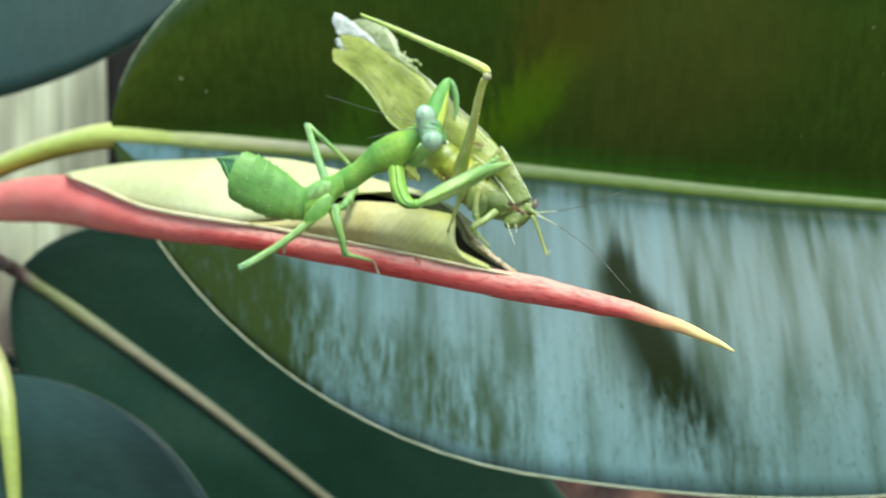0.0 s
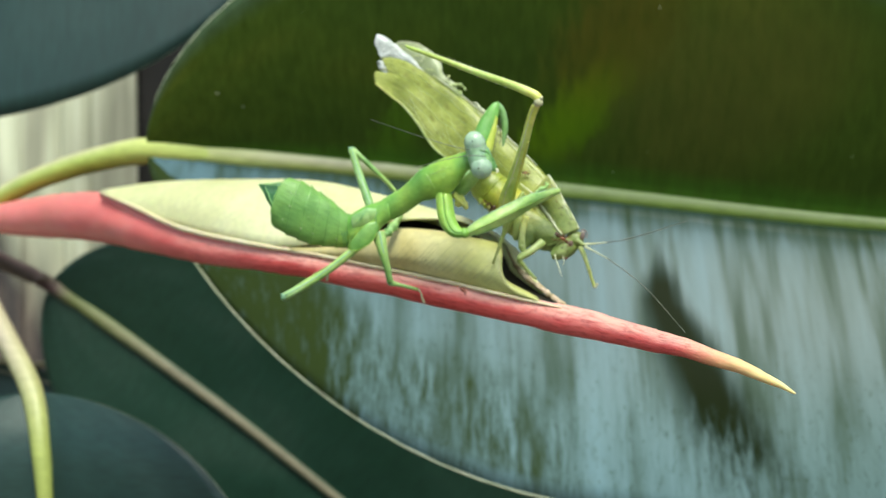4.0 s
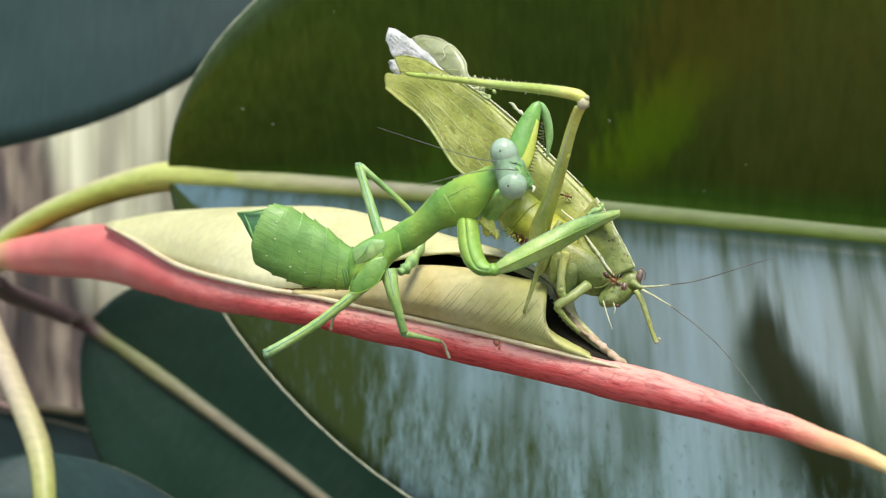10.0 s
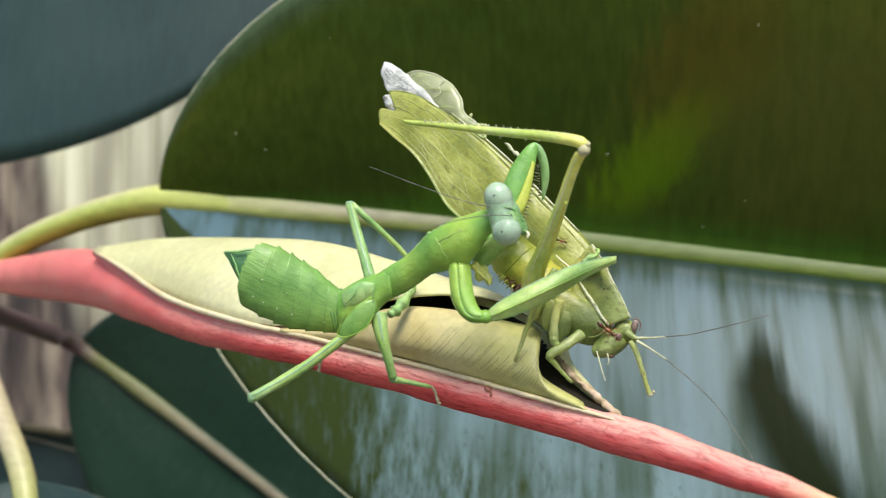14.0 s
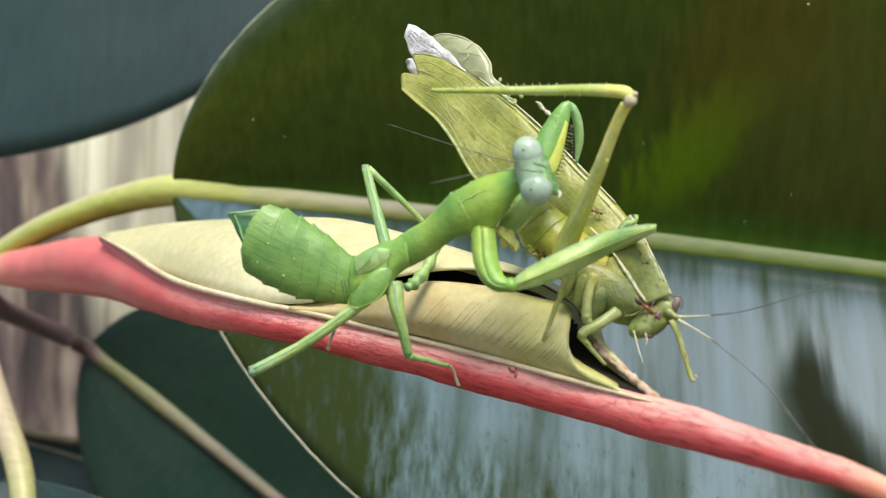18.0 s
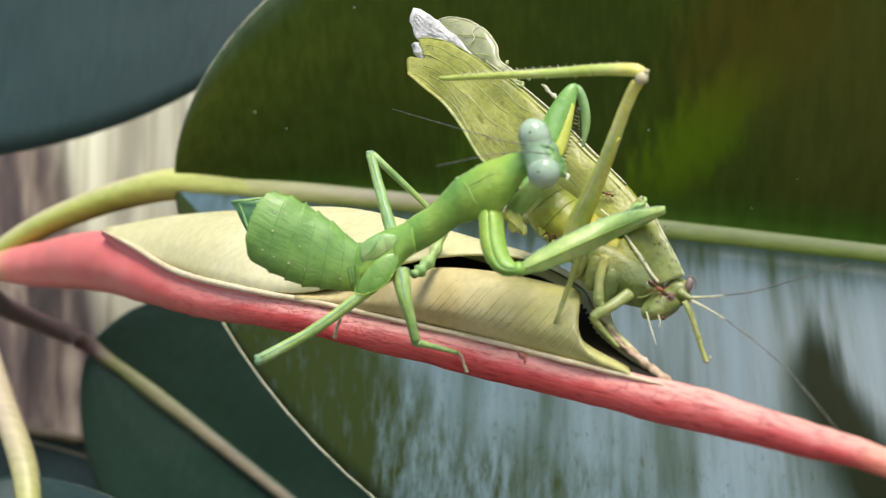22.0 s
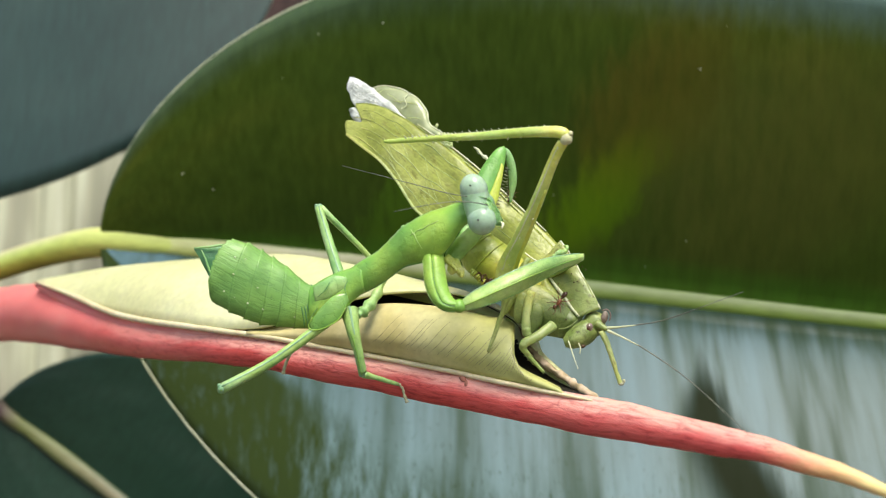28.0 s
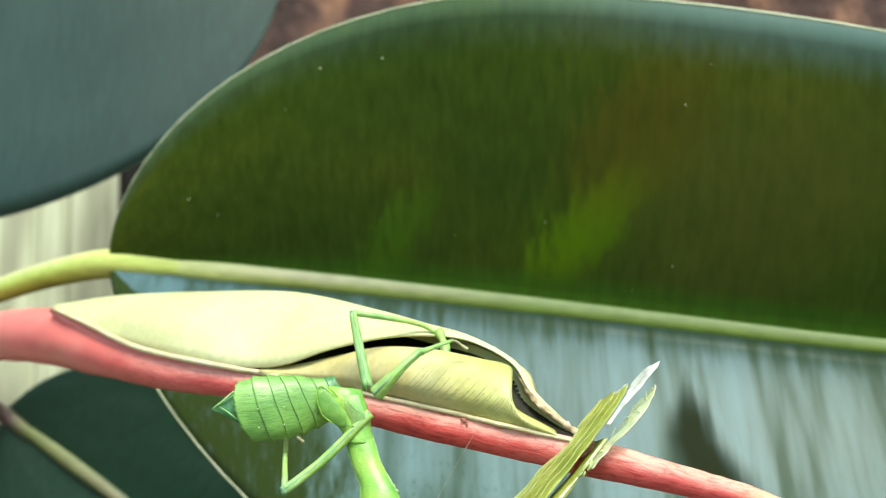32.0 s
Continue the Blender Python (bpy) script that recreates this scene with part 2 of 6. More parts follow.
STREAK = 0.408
LIGHT_PATCHES = [(0.325, 0.32, 0.05, 0.4, 0.145, (0.075, 0.125, 0.012), 0.45), (0.33, 0.28, 0.033, 0.26, 0.145, (0.15, 0.27, 0.008), 0.66), (0.345, 0.58, 0.055, 0.34, 0.1, (0.13, 0.08, 0.014), 0.48),
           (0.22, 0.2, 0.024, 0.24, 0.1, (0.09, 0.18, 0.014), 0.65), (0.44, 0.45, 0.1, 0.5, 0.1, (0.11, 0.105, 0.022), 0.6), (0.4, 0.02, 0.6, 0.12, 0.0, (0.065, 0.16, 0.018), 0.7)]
LEAF = leaf_material("leaf_green", (0.046, 0.077, 0.013), (0.058, 0.09, 0.014), (0.073, 0.097, 0.015), 0.95, (0.078, 0.148, 0.178), 0.28, LIGHT_PATCHES)
LEAF_BACK = leaf_material("leaf_blue_green", (0.009, 0.029, 0.025), (0.014, 0.038, 0.033), (0.021, 0.047, 0.041), 0.0, (0, 0, 0), 0.42)
LEAF_LOW = leaf_material("leaf_deep_green", (0.011, 0.039, 0.023), (0.016, 0.049, 0.032), (0.026, 0.061, 0.043), 0.0, (0, 0, 0), 0.4)
RIB_DULL = skin("back_rib", (0.13, 0.12, 0.06), (0.2, 0.17, 0.09), (0.27, 0.22, 0.13), 150, 0.55)
MARGIN = skin("leaf_edge", (0.3, 0.34, 0.2), (0.42, 0.45, 0.3), (0.52, 0.53, 0.38), 200, 0.4)
PETIOLE = skin("petiole_green", (0.3, 0.34, 0.08), (0.42, 0.44, 0.15), (0.54, 0.5, 0.26), 150, 0.4, 0.1)
PETIOLE_BROWN = skin("petiole_mauve", (0.12, 0.08, 0.07), (0.2, 0.13, 0.11), (0.3, 0.22, 0.16), 150, 0.55)
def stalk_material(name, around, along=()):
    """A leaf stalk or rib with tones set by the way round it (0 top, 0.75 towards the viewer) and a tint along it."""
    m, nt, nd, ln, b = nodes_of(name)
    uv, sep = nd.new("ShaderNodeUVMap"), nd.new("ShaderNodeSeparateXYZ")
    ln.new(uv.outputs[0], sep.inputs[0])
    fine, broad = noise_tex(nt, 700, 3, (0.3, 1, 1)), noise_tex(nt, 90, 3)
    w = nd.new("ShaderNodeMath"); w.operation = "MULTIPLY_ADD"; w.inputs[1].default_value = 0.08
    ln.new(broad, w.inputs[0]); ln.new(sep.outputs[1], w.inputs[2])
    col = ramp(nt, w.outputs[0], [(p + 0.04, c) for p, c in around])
    for a, e, tint, amount in along:
        mr = nd.new("ShaderNodeMapRange"); mr.interpolation_type = "SMOOTHSTEP"
        mr.inputs[1].default_value, mr.inputs[2].default_value, mr.inputs[4].default_value = a, e, amount
        ln.new(sep.outputs[0], mr.inputs[0])
        col = blend(nt, col, tint, mr.outputs[0])
    col = blend(nt, col, ramp(nt, fine, [(0.3, (0.85, 0.85, 0.85)), (0.7, (1.1, 1.1, 1.1))]), 1.0, "MULTIPLY")
    ln.new(col, b.inputs["Base Color"])
    b.inputs["Roughness"].default_value = 0.45
    bump(nt, b, fine, 0.2, 0.0003)
    return m


GREENISH, TANNISH = (0.36, 0.43, 0.06), (0.42, 0.37, 0.2)
# stalks: own tan and green tones, plus painted top highlights and shaded undersides
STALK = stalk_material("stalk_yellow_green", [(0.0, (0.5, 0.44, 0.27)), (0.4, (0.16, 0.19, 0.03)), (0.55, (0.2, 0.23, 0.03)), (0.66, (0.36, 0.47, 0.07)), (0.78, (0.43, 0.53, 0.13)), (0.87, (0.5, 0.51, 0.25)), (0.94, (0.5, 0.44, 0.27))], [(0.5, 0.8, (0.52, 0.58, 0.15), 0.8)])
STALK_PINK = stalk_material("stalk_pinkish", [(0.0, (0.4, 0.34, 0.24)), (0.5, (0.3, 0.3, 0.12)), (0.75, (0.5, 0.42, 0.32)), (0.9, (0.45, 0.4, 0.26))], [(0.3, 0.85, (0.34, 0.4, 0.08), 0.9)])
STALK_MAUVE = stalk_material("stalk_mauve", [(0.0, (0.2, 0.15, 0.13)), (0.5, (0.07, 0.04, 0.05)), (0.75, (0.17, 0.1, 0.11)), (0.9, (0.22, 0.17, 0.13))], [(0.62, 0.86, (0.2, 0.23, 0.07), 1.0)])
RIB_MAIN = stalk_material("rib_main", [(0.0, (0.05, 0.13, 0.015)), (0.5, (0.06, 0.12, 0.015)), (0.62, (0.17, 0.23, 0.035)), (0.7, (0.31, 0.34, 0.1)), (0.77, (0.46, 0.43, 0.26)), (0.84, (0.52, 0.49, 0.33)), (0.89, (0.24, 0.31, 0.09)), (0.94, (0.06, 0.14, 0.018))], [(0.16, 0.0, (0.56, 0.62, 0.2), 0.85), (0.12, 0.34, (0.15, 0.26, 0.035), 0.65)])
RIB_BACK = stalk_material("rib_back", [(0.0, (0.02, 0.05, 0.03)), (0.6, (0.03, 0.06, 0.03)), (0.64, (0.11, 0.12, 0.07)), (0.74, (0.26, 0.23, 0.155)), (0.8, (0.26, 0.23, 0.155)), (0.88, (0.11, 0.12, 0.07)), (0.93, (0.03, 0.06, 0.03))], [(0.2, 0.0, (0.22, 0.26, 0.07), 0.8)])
MARGIN_DULL = skin("leaf_edge_dull", (0.05, 0.08, 0.05), (0.09, 0.12, 0.08), (0.15, 0.17, 0.12), 200, 0.5)
def keel_material(name, lip):
    """Coral red with a paler upper side; smooth and pink by the stalk, wrinkled and finely cracked further out, yellow towards the tip."""
    m, nt, nd, ln, b = nodes_of(name)
    uv, suv = nd.new("ShaderNodeUVMap"), nd.new("ShaderNodeSeparateXYZ")
    ln.new(uv.outputs[0], suv.inputs[0])
    broad, crack = noise_tex(nt, 120, 3, (0.6, 0.6, 1.4)), noise_tex(nt, 420, 4, (0.3, 0.3, 1.7), "Object", 0.65)
    col = ramp(nt, broad, [(0.3, (0.68, 0.09, 0.095)), (0.5, (0.77, 0.145, 0.14)), (0.7, (0.82, 0.23, 0.21))])
    ext = ramp(nt, suv.outputs[0], [(0.3, (0.05, 0.05, 0.05)), (0.5, (1.0, 1.0, 1.0)), (0.8, (0.8, 0.8, 0.8)), (0.92, (0.3, 0.3, 0.3))])
    col = blend(nt, col, (0.83, 0.27, 0.25), ramp(nt, suv.outputs[0], [(0.15, (0.6, 0.6, 0.6)), (0.42, (0, 0, 0))]))
    wv = nd.new("ShaderNodeMath"); wv.operation = "MULTIPLY_ADD"; wv.inputs[1].default_value = 0.2
    ln.new(crack, wv.inputs[0]); ln.new(suv.outputs[1], wv.inputs[2])
    pale = ramp(nt, wv.outputs[0], [(0.02, (1, 1, 1)), (0.14, (0, 0, 0)), (0.82, (0, 0, 0)), (0.91, (0.75, 0.75, 0.75)), (1.0, (1, 1, 1))])
    half = nd.new("ShaderNodeMath"); half.operation = "MULTIPLY"
    ln.new(pale, half.inputs[0]); ln.new(ext, half.inputs[1])
    if lip:
        more = nd.new("ShaderNodeMath"); more.operation = "MULTIPLY"; more.inputs[1].default_value = lip
        ln.new(ext, more.inputs[0])
        col = blend(nt, col, (0.85, 0.54, 0.44), more.outputs[0])
    col = blend(nt, col, (0.84, 0.46, 0.37), half.outputs[0])
    low = ramp(nt, wv.outputs[0], [(0.5, (0, 0, 0)), (0.6, (0.7, 0.7, 0.7)), (0.8, (0.7, 0.7, 0.7)), (0.88, (0, 0, 0))])
    deep = nd.new("ShaderNodeMath"); deep.operation = "MULTIPLY"
    ln.new(low, deep.inputs[0]); ln.new(ext, deep.inputs[1])
    col = blend(nt, col, (0.66, 0.07, 0.06), deep.outputs[0])
    dark = noise_tex(nt, 1.0, 5, (70, 26, 1), "UV", 0.7)
    col = blend(nt, col, ramp(nt, dark, [(0.36, (0.6, 0.36, 0.4)), (0.47, (1, 1, 1)), (0.62, (1.06, 1.2, 1.2))]), ext, "MULTIPLY")
    cells = nd.new("ShaderNodeTexVoronoi"); cells.feature = "DISTANCE_TO_EDGE"
    mp = nd.new("ShaderNodeMapping"); mp.inputs["Scale"].default_value = (95, 22, 1)
    cells.inputs["Scale"].default_value = 1.0
    warp = blend(nt, uv.outputs[0], broad, 0.02)
    ln.new(warp, mp.inputs[0]); ln.new(mp.outputs[0], cells.inputs["Vector"])
    lines = ramp(nt, cells.outputs["Distance"], [(0.0, (0.72, 0.5, 0.53)), (0.09, (1, 1, 1)), (0.4, (1.03, 1.06, 1.05))])
    gone = nd.new("ShaderNodeMath"); gone.operation = "MULTIPLY"
    ln.new(ext, gone.inputs[0]); ln.new(ramp(nt, noise_tex(nt, 1.0, 3, (24, 8, 1), "UV"), [(0.4, (0.1, 0.1, 0.1)), (0.6, (0.9, 0.9, 0.9))]), gone.inputs[1])
    col = blend(nt, col, lines, gone.outputs[0], "MULTIPLY")
    tc, sp = nd.new("ShaderNodeTexCoord"), nd.new("ShaderNodeSeparateXYZ")
    ln.new(tc.outputs["Object"], sp.inputs[0])
    tip = nd.new("ShaderNodeMapRange")
    tip.inputs[1].default_value, tip.inputs[2].default_value = 0.177, 0.19
    tip.interpolation_type = "SMOOTHSTEP"
    w = nd.new("ShaderNodeMath"); w.operation = "MULTIPLY_ADD"; w.inputs[1].default_value = 0.006
    ln.new(crack, w.inputs[0]); ln.new(sp.outputs[0], w.inputs[2])
    ln.new(w.outputs[0], tip.inputs[0])
    col = blend(nt, col, (0.84, 0.68, 0.28), tip.outputs[0])
    base = nd.new("ShaderNodeMapRange")
    base.inputs[1].default_value, base.inputs[2].default_value = 0.038, 0.031
    ln.new(sp.outputs[0], base.inputs[0])
    col = blend(nt, col, (0.62, 0.42, 0.18), base.outputs[0])
    ln.new(col, b.inputs["Base Color"])
    b.inputs["Roughness"].default_value = 0.38
    b.inputs["Subsurface Weight"].default_value = 0.1
    b.inputs["Subsurface Scale"].default_value = 0.001
    relief = nd.new("ShaderNodeMath"); relief.operation = "MULTIPLY"
    ln.new(dark, relief.inputs[0]); ln.new(ext, relief.inputs[1])
    bump(nt, b, relief.outputs[0], 0.4, 0.0004)
    return m


RED = keel_material("keel_red", 0.0)
LIP = keel_material("keel_lip_pink", 0.8)
CREAM = skin("roll_cream", (0.58, 0.58, 0.29), (0.66, 0.66, 0.36), (0.72, 0.72, 0.44), 60, 0.4, 0.1, (1, 1, 1), 0.1, 900)
def roll_material():
    """Tan inner layer that turns yellow-green towards the open lip."""
    m, nt, nd, ln, b = nodes_of("roll_tan_green")
    broad, fine = noise_tex(nt, 90, 3, (2, 2, 0.5)), noise_tex(nt, 900, 3)
    col = ramp(nt, broad, [(0.3, (0.48, 0.4, 0.16)), (0.5, (0.57, 0.49, 0.22)), (0.7, (0.64, 0.57, 0.3))])
    tc, sp = nd.new("ShaderNodeTexCoord"), nd.new("ShaderNodeSeparateXYZ")
    ln.new(tc.outputs["Object"], sp.inputs[0])
    w = nd.new("ShaderNodeMath"); w.operation = "MULTIPLY_ADD"; w.inputs[1].default_value = 0.008
    ln.new(noise_tex(nt, 260, 4), w.inputs[0]); ln.new(sp.outputs[0], w.inputs[2])
    mr = nd.new("ShaderNodeMapRange"); mr.interpolation_type = "SMOOTHSTEP"
    mr.inputs[1].default_value, mr.inputs[2].default_value, mr.inputs[4].default_value = 0.142, 0.156, 0.75
    ln.new(w.outputs[0], mr.inputs[0])
    col = blend(nt, col, (0.4, 0.43, 0.13), mr.outputs[0])
    col = blend(nt, col, ramp(nt, fine, [(0.3, (0.88, 0.88, 0.88)), (0.7, (1.08, 1.08, 1.08))]), 1.0, "MULTIPLY")
    ln.new(col, b.inputs["Base Color"])
    b.inputs["Roughness"].default_value = 0.4
    bump(nt, b, fine, 0.12, 0.0004)
    return m


TAN = roll_material()
RIM = skin("rim_cream", (0.62, 0.5, 0.3), (0.7, 0.6, 0.38), (0.76, 0.68, 0.46), 200, 0.45, 0.1, (1, 1, 1), 0.3, 1200)
DRY = skin("dry_edge", (0.13, 0.085, 0.045), (0.4, 0.3, 0.17), (0.66, 0.5, 0.38), 420, 0.7)
MANTIS_YELLOW = skin("mantis_yellow", (0.34, 0.46, 0.05), (0.46, 0.53, 0.07), (0.54, 0.58, 0.15), 300, 0.45)
EYE = skin("mantis_eye", (0.27, 0.44, 0.29), (0.35, 0.5, 0.35), (0.45, 0.57, 0.43), 220, 0.25, 0.15, (1, 1, 1), 0.05)
PUPIL = skin("pupil_dark", (0.02, 0.02, 0.02), (0.03, 0.03, 0.03), (0.05, 0.05, 0.05), 300, 0.4)
SPINE = skin("spine_dark", (0.03, 0.04, 0.02), (0.08, 0.09, 0.04), (0.16, 0.18, 0.08), 800, 0.5)
HAIR = skin("antenna_grey", (0.08, 0.09, 0.08), (0.14, 0.15, 0.12), (0.22, 0.23, 0.18), 500, 0.5)
KAT_PALE = skin("katydid_pale", (0.5, 0.52, 0.3), (0.62, 0.64, 0.42), (0.72, 0.72, 0.55), 400, 0.5)
WHITE = skin("wing_white", (0.34, 0.37, 0.34), (0.52, 0.54, 0.5), (0.74, 0.75, 0.72), 420, 0.6, 0, (1, 1, 1), 0.8, 1500)
SCAR = skin("scar_brown", (0.16, 0.05, 0.035), (0.28, 0.09, 0.06), (0.42, 0.16, 0.11), 900, 0.6)
WOUND = skin("wound_brown", (0.022, 0.009, 0.003), (0.075, 0.03, 0.01), (0.17, 0.1, 0.04), 900, 0.5, 0, (1, 1, 1), 0.9)
SOIL = skin("garden_soil", (0.06, 0.05, 0.035), (0.1, 0.085, 0.06), (0.16, 0.135, 0.1), 12, 0.9, 0, (1, 1, 1), 0.8, 90)
WALL = skin("brown_wall", (0.016, 0.01, 0.01), (0.085, 0.042, 0.036), (0.32, 0.16, 0.1), 40, 0.85, 0, (1, 1, 0.6), 1.0, 210)
def board_material():
    m, nt, nd, ln, b = nodes_of("weathered_slat")
    grain, broad = noise_tex(nt, 60, 4, (3, 1, 0.1)), noise_tex(nt, 9, 3, (3.5, 1, 0.5))
    col = ramp(nt, grain, [(0.3, (0.3, 0.3, 0.23)), (0.5, (0.42, 0.42, 0.33)), (0.7, (0.55, 0.55, 0.46))])
    info = nd.new("ShaderNodeObjectInfo")
    tone = ramp(nt, info.outputs["Random"], [(0.0, (0.62, 0.62, 0.54)), (0.5, (0.85, 0.87, 0.78)), (1.0, (1.15, 1.18, 1.05))])
    col = blend(nt, col, tone, 1.0, "MULTIPLY")
    tc, sp = nd.new("ShaderNodeTexCoord"), nd.new("ShaderNodeSeparateXYZ")
    ln.new(tc.outputs["Object"], sp.inputs[0])
    add = nd.new("ShaderNodeMath"); add.operation = "MULTIPLY_ADD"; add.inputs[1].default_value = 0.09
    ln.new(broad, add.inputs[0]); ln.new(sp.outputs[2], add.inputs[2])
    # mauve-brown tone, stronger towards the bottom and the left end
    stain_mask = nd.new("ShaderNodeMapRange")
    stain_mask.inputs[1].default_value, stain_mask.inputs[2].default_value = 1.055, 1.0
    far = nd.new("ShaderNodeMath"); far.operation = "MULTIPLY_ADD"; far.inputs[1].default_value, far.inputs[2].default_value = 3.0, -0.165
    ln.new(sp.outputs[0], far.inputs[0])
    low = nd.new("ShaderNodeMath"); low.operation = "MINIMUM"; low.inputs[1].default_value = 0.0
    ln.new(far.outputs[0], low.inputs[0])
    both = nd.new("ShaderNodeMath"); both.operation = "ADD"
    ln.new(add.outputs[0], both.inputs[0]); ln.new(low.outputs[0], both.inputs[1])
    ln.new(both.outputs[0], stain_mask.inputs[0])
    stain = ramp(nt, noise_tex(nt, 45, 3, (2.5, 1, 0.5)), [(0.35, (0.03, 0.024, 0.022)), (0.5, (0.09, 0.066, 0.054)), (0.66, (0.27, 0.23, 0.17))])
    col = blend(nt, col, stain, stain_mask.outputs[0])
    col = blend(nt, col, ramp(nt, broad, [(0.38, (0.38, 0.36, 0.36)), (0.58, (1.05, 1.05, 1.05))]), 0.9, "MULTIPLY")
    ln.new(col, b.inputs["Base Color"])
    b.inputs["Roughness"].default_value = 0.85
    bump(nt, b, grain, 0.5, 0.002)
    return m


BOARD = board_material()
BARK = skin("stem_bark", (0.1, 0.09, 0.05), (0.18, 0.16, 0.09), (0.26, 0.24, 0.15), 90, 0.8, 0, (1, 1, 1), 0.7, 500)


def cuticle(name, dark, mid, light, scale, fleck, fleck_amount=0.5, rough=0.38, lines=(1, 1, 1), fine=1500, wrinkle=0.35):
    """Insect skin: soft tone changes, thin darker wrinkles, flecks, a fine pebbled relief and a slight wet gloss."""
    m, nt, nd, ln, b = nodes_of(name)
    n1, n3, n4, n5 = noise_tex(nt, scale, 4), noise_tex(nt, fine, 2), noise_tex(nt, 1700, 4, (1, 1, 1), "Object", 0.7), noise_tex(nt, 320, 3)
    n2 = noise_tex(nt, 1.0, 4, lines, "UV") if lines[0] > 2 else noise_tex(nt, scale * 3.2, 4, lines)
    tone = ramp(nt, noise_tex(nt, 700, 3), [(0.3, (0.84, 0.86, 0.84)), (0.7, (1.12, 1.1, 1.12))])
    col = ramp(nt, n1, [(0.32, dark), (0.5, mid), (0.7, light)])
    wr = ramp(nt, n2, [(0.44, (1.04, 1.04, 1.04)), (0.495, (0.6, 0.7, 0.58)), (0.55, (1.04, 1.04, 1.04))])
    col = blend(nt, col, wr, wrinkle, "MULTIPLY")
    col = blend(nt, col, tone, 1.0, "MULTIPLY")
    col = blend(nt, col, ramp(nt, noise_tex(nt, 75, 2), [(0.36, (0.9, 0.97, 1.06)), (0.5, (1, 1, 1)), (0.62, (1.25, 1.07, 0.8))]), 0.9, "MULTIPLY")
    fk = blend(nt, ramp(nt, n4, [(0.53, (0, 0, 0)), (0.62, (1, 1, 1))]), ramp(nt, n5, [(0.45, (0, 0, 0)), (0.62, (1, 1, 1))]), 1.0, "MULTIPLY")
    am = nd.new("ShaderNodeMath"); am.operation = "MULTIPLY"; am.inputs[1].default_value = fleck_amount
    ln.new(fk, am.inputs[0])
    col = blend(nt, col, fleck, am.outputs[0])
    ln.new(col, b.inputs["Base Color"])
    b.inputs["Roughness"].default_value = rough
    b.inputs["Subsurface Weight"].default_value = 0.12
    b.inputs["Subsurface Radius"].default_value = (0.6, 1.0, 0.3)
    b.inputs["Subsurface Scale"].default_value = 0.001
    b.inputs["Coat Weight"].default_value = 0.12
    b.inputs["Coat Roughness"].default_value = 0.25
    h = nd.new("ShaderNodeMath"); h.operation = "MULTIPLY_ADD"; h.inputs[1].default_value = 0.4
    ln.new(n3, h.inputs[0]); ln.new(wr, h.inputs[2])
    bump(nt, b, h.outputs[0], 0.3, 0.0002)
    return m


MANTIS = cuticle("mantis_green", (0.13, 0.33, 0.06), (0.2, 0.42, 0.075), (0.31, 0.52, 0.1), 150, (0.3, 0.55, 0.14), 0.3, 0.42, (1, 1, 1), 2200, 0.15)
MANTIS_DEEP = cuticle("mantis_deep_green", (0.08, 0.25, 0.065), (0.12, 0.31, 0.08), (0.19, 0.39, 0.11), 200, (0.22, 0.45, 0.14), 0.3, 0.34, (1, 1, 1), 2200, 0.2)
MANTIS_BELLY = cuticle("mantis_belly", (0.15, 0.32, 0.07), (0.21, 0.39, 0.085), (0.3, 0.48, 0.115), 120, (0.09, 0.22, 0.06), 0.45, 0.42, (3, 30, 1), 1800, 0.5)
MANTIS_FOLD = cuticle("mantis_fold", (0.06, 0.19, 0.07), (0.09, 0.25, 0.09), (0.15, 0.33, 0.11), 260, (0.1, 0.2, 0.14), 0.4)
MANTIS_FACE = cuticle("mantis_face", (0.12, 0.33, 0.14), (0.2, 0.44, 0.17), (0.34, 0.56, 0.26), 500, (0.08, 0.22, 0.08), 0.6, 0.35, (1, 1, 1), 1500, 1.0)
MINT = skin("mantis_head_mint", (0.17, 0.34, 0.17), (0.25, 0.42, 0.24), (0.34, 0.49, 0.32), 420, 0.3, 0.1, (1, 1, 1), 0.2, 1800)
MANTIS_PALE = cuticle("mantis_leg_green", (0.19, 0.39, 0.12), (0.28, 0.48, 0.16), (0.39, 0.57, 0.24), 240, (0.45, 0.62, 0.3), 0.4, 0.44, (1, 1, 1), 2000, 0.3)
KAT = cuticle("katydid_green", (0.11, 0.15, 0.028), (0.19, 0.24, 0.055), (0.3, 0.35, 0.11), 300, (0.05, 0.05, 0.015), 0.8, 0.48, (1, 1, 1), 1500, 0.6)
KAT_LIME = skin("katydid_lime", (0.5, 0.53, 0.05), (0.58, 0.6, 0.09), (0.66, 0.66, 0.16), 260, 0.4)
KAT_YELLOW = cuticle("katydid_yellow", (0.22, 0.27, 0.025), (0.33, 0.37, 0.045), (0.46, 0.48, 0.11), 260, (0.12, 0.09, 0.02), 0.6, 0.4)
KAT_OLIVE = cuticle("katydid_olive", (0.15, 0.2, 0.045), (0.22, 0.275, 0.075), (0.33, 0.38, 0.13), 240, (0.08, 0.07, 0.02), 0.7, 0.36)
KAT_BRIGHT = cuticle("katydid_bright", (0.43, 0.54, 0.1), (0.54, 0.65, 0.16), (0.65, 0.73, 0.26), 200, (0.7, 0.72, 0.45), 0.4, 0.32, (1, 1, 1), 1500, 0.2)
WING_PALE = cuticle("wing_pale", (0.3, 0.36, 0.09), (0.4, 0.46, 0.14), (0.52, 0.57, 0.24), 200, (0.13, 0.11, 0.03), 0.6, 0.36)


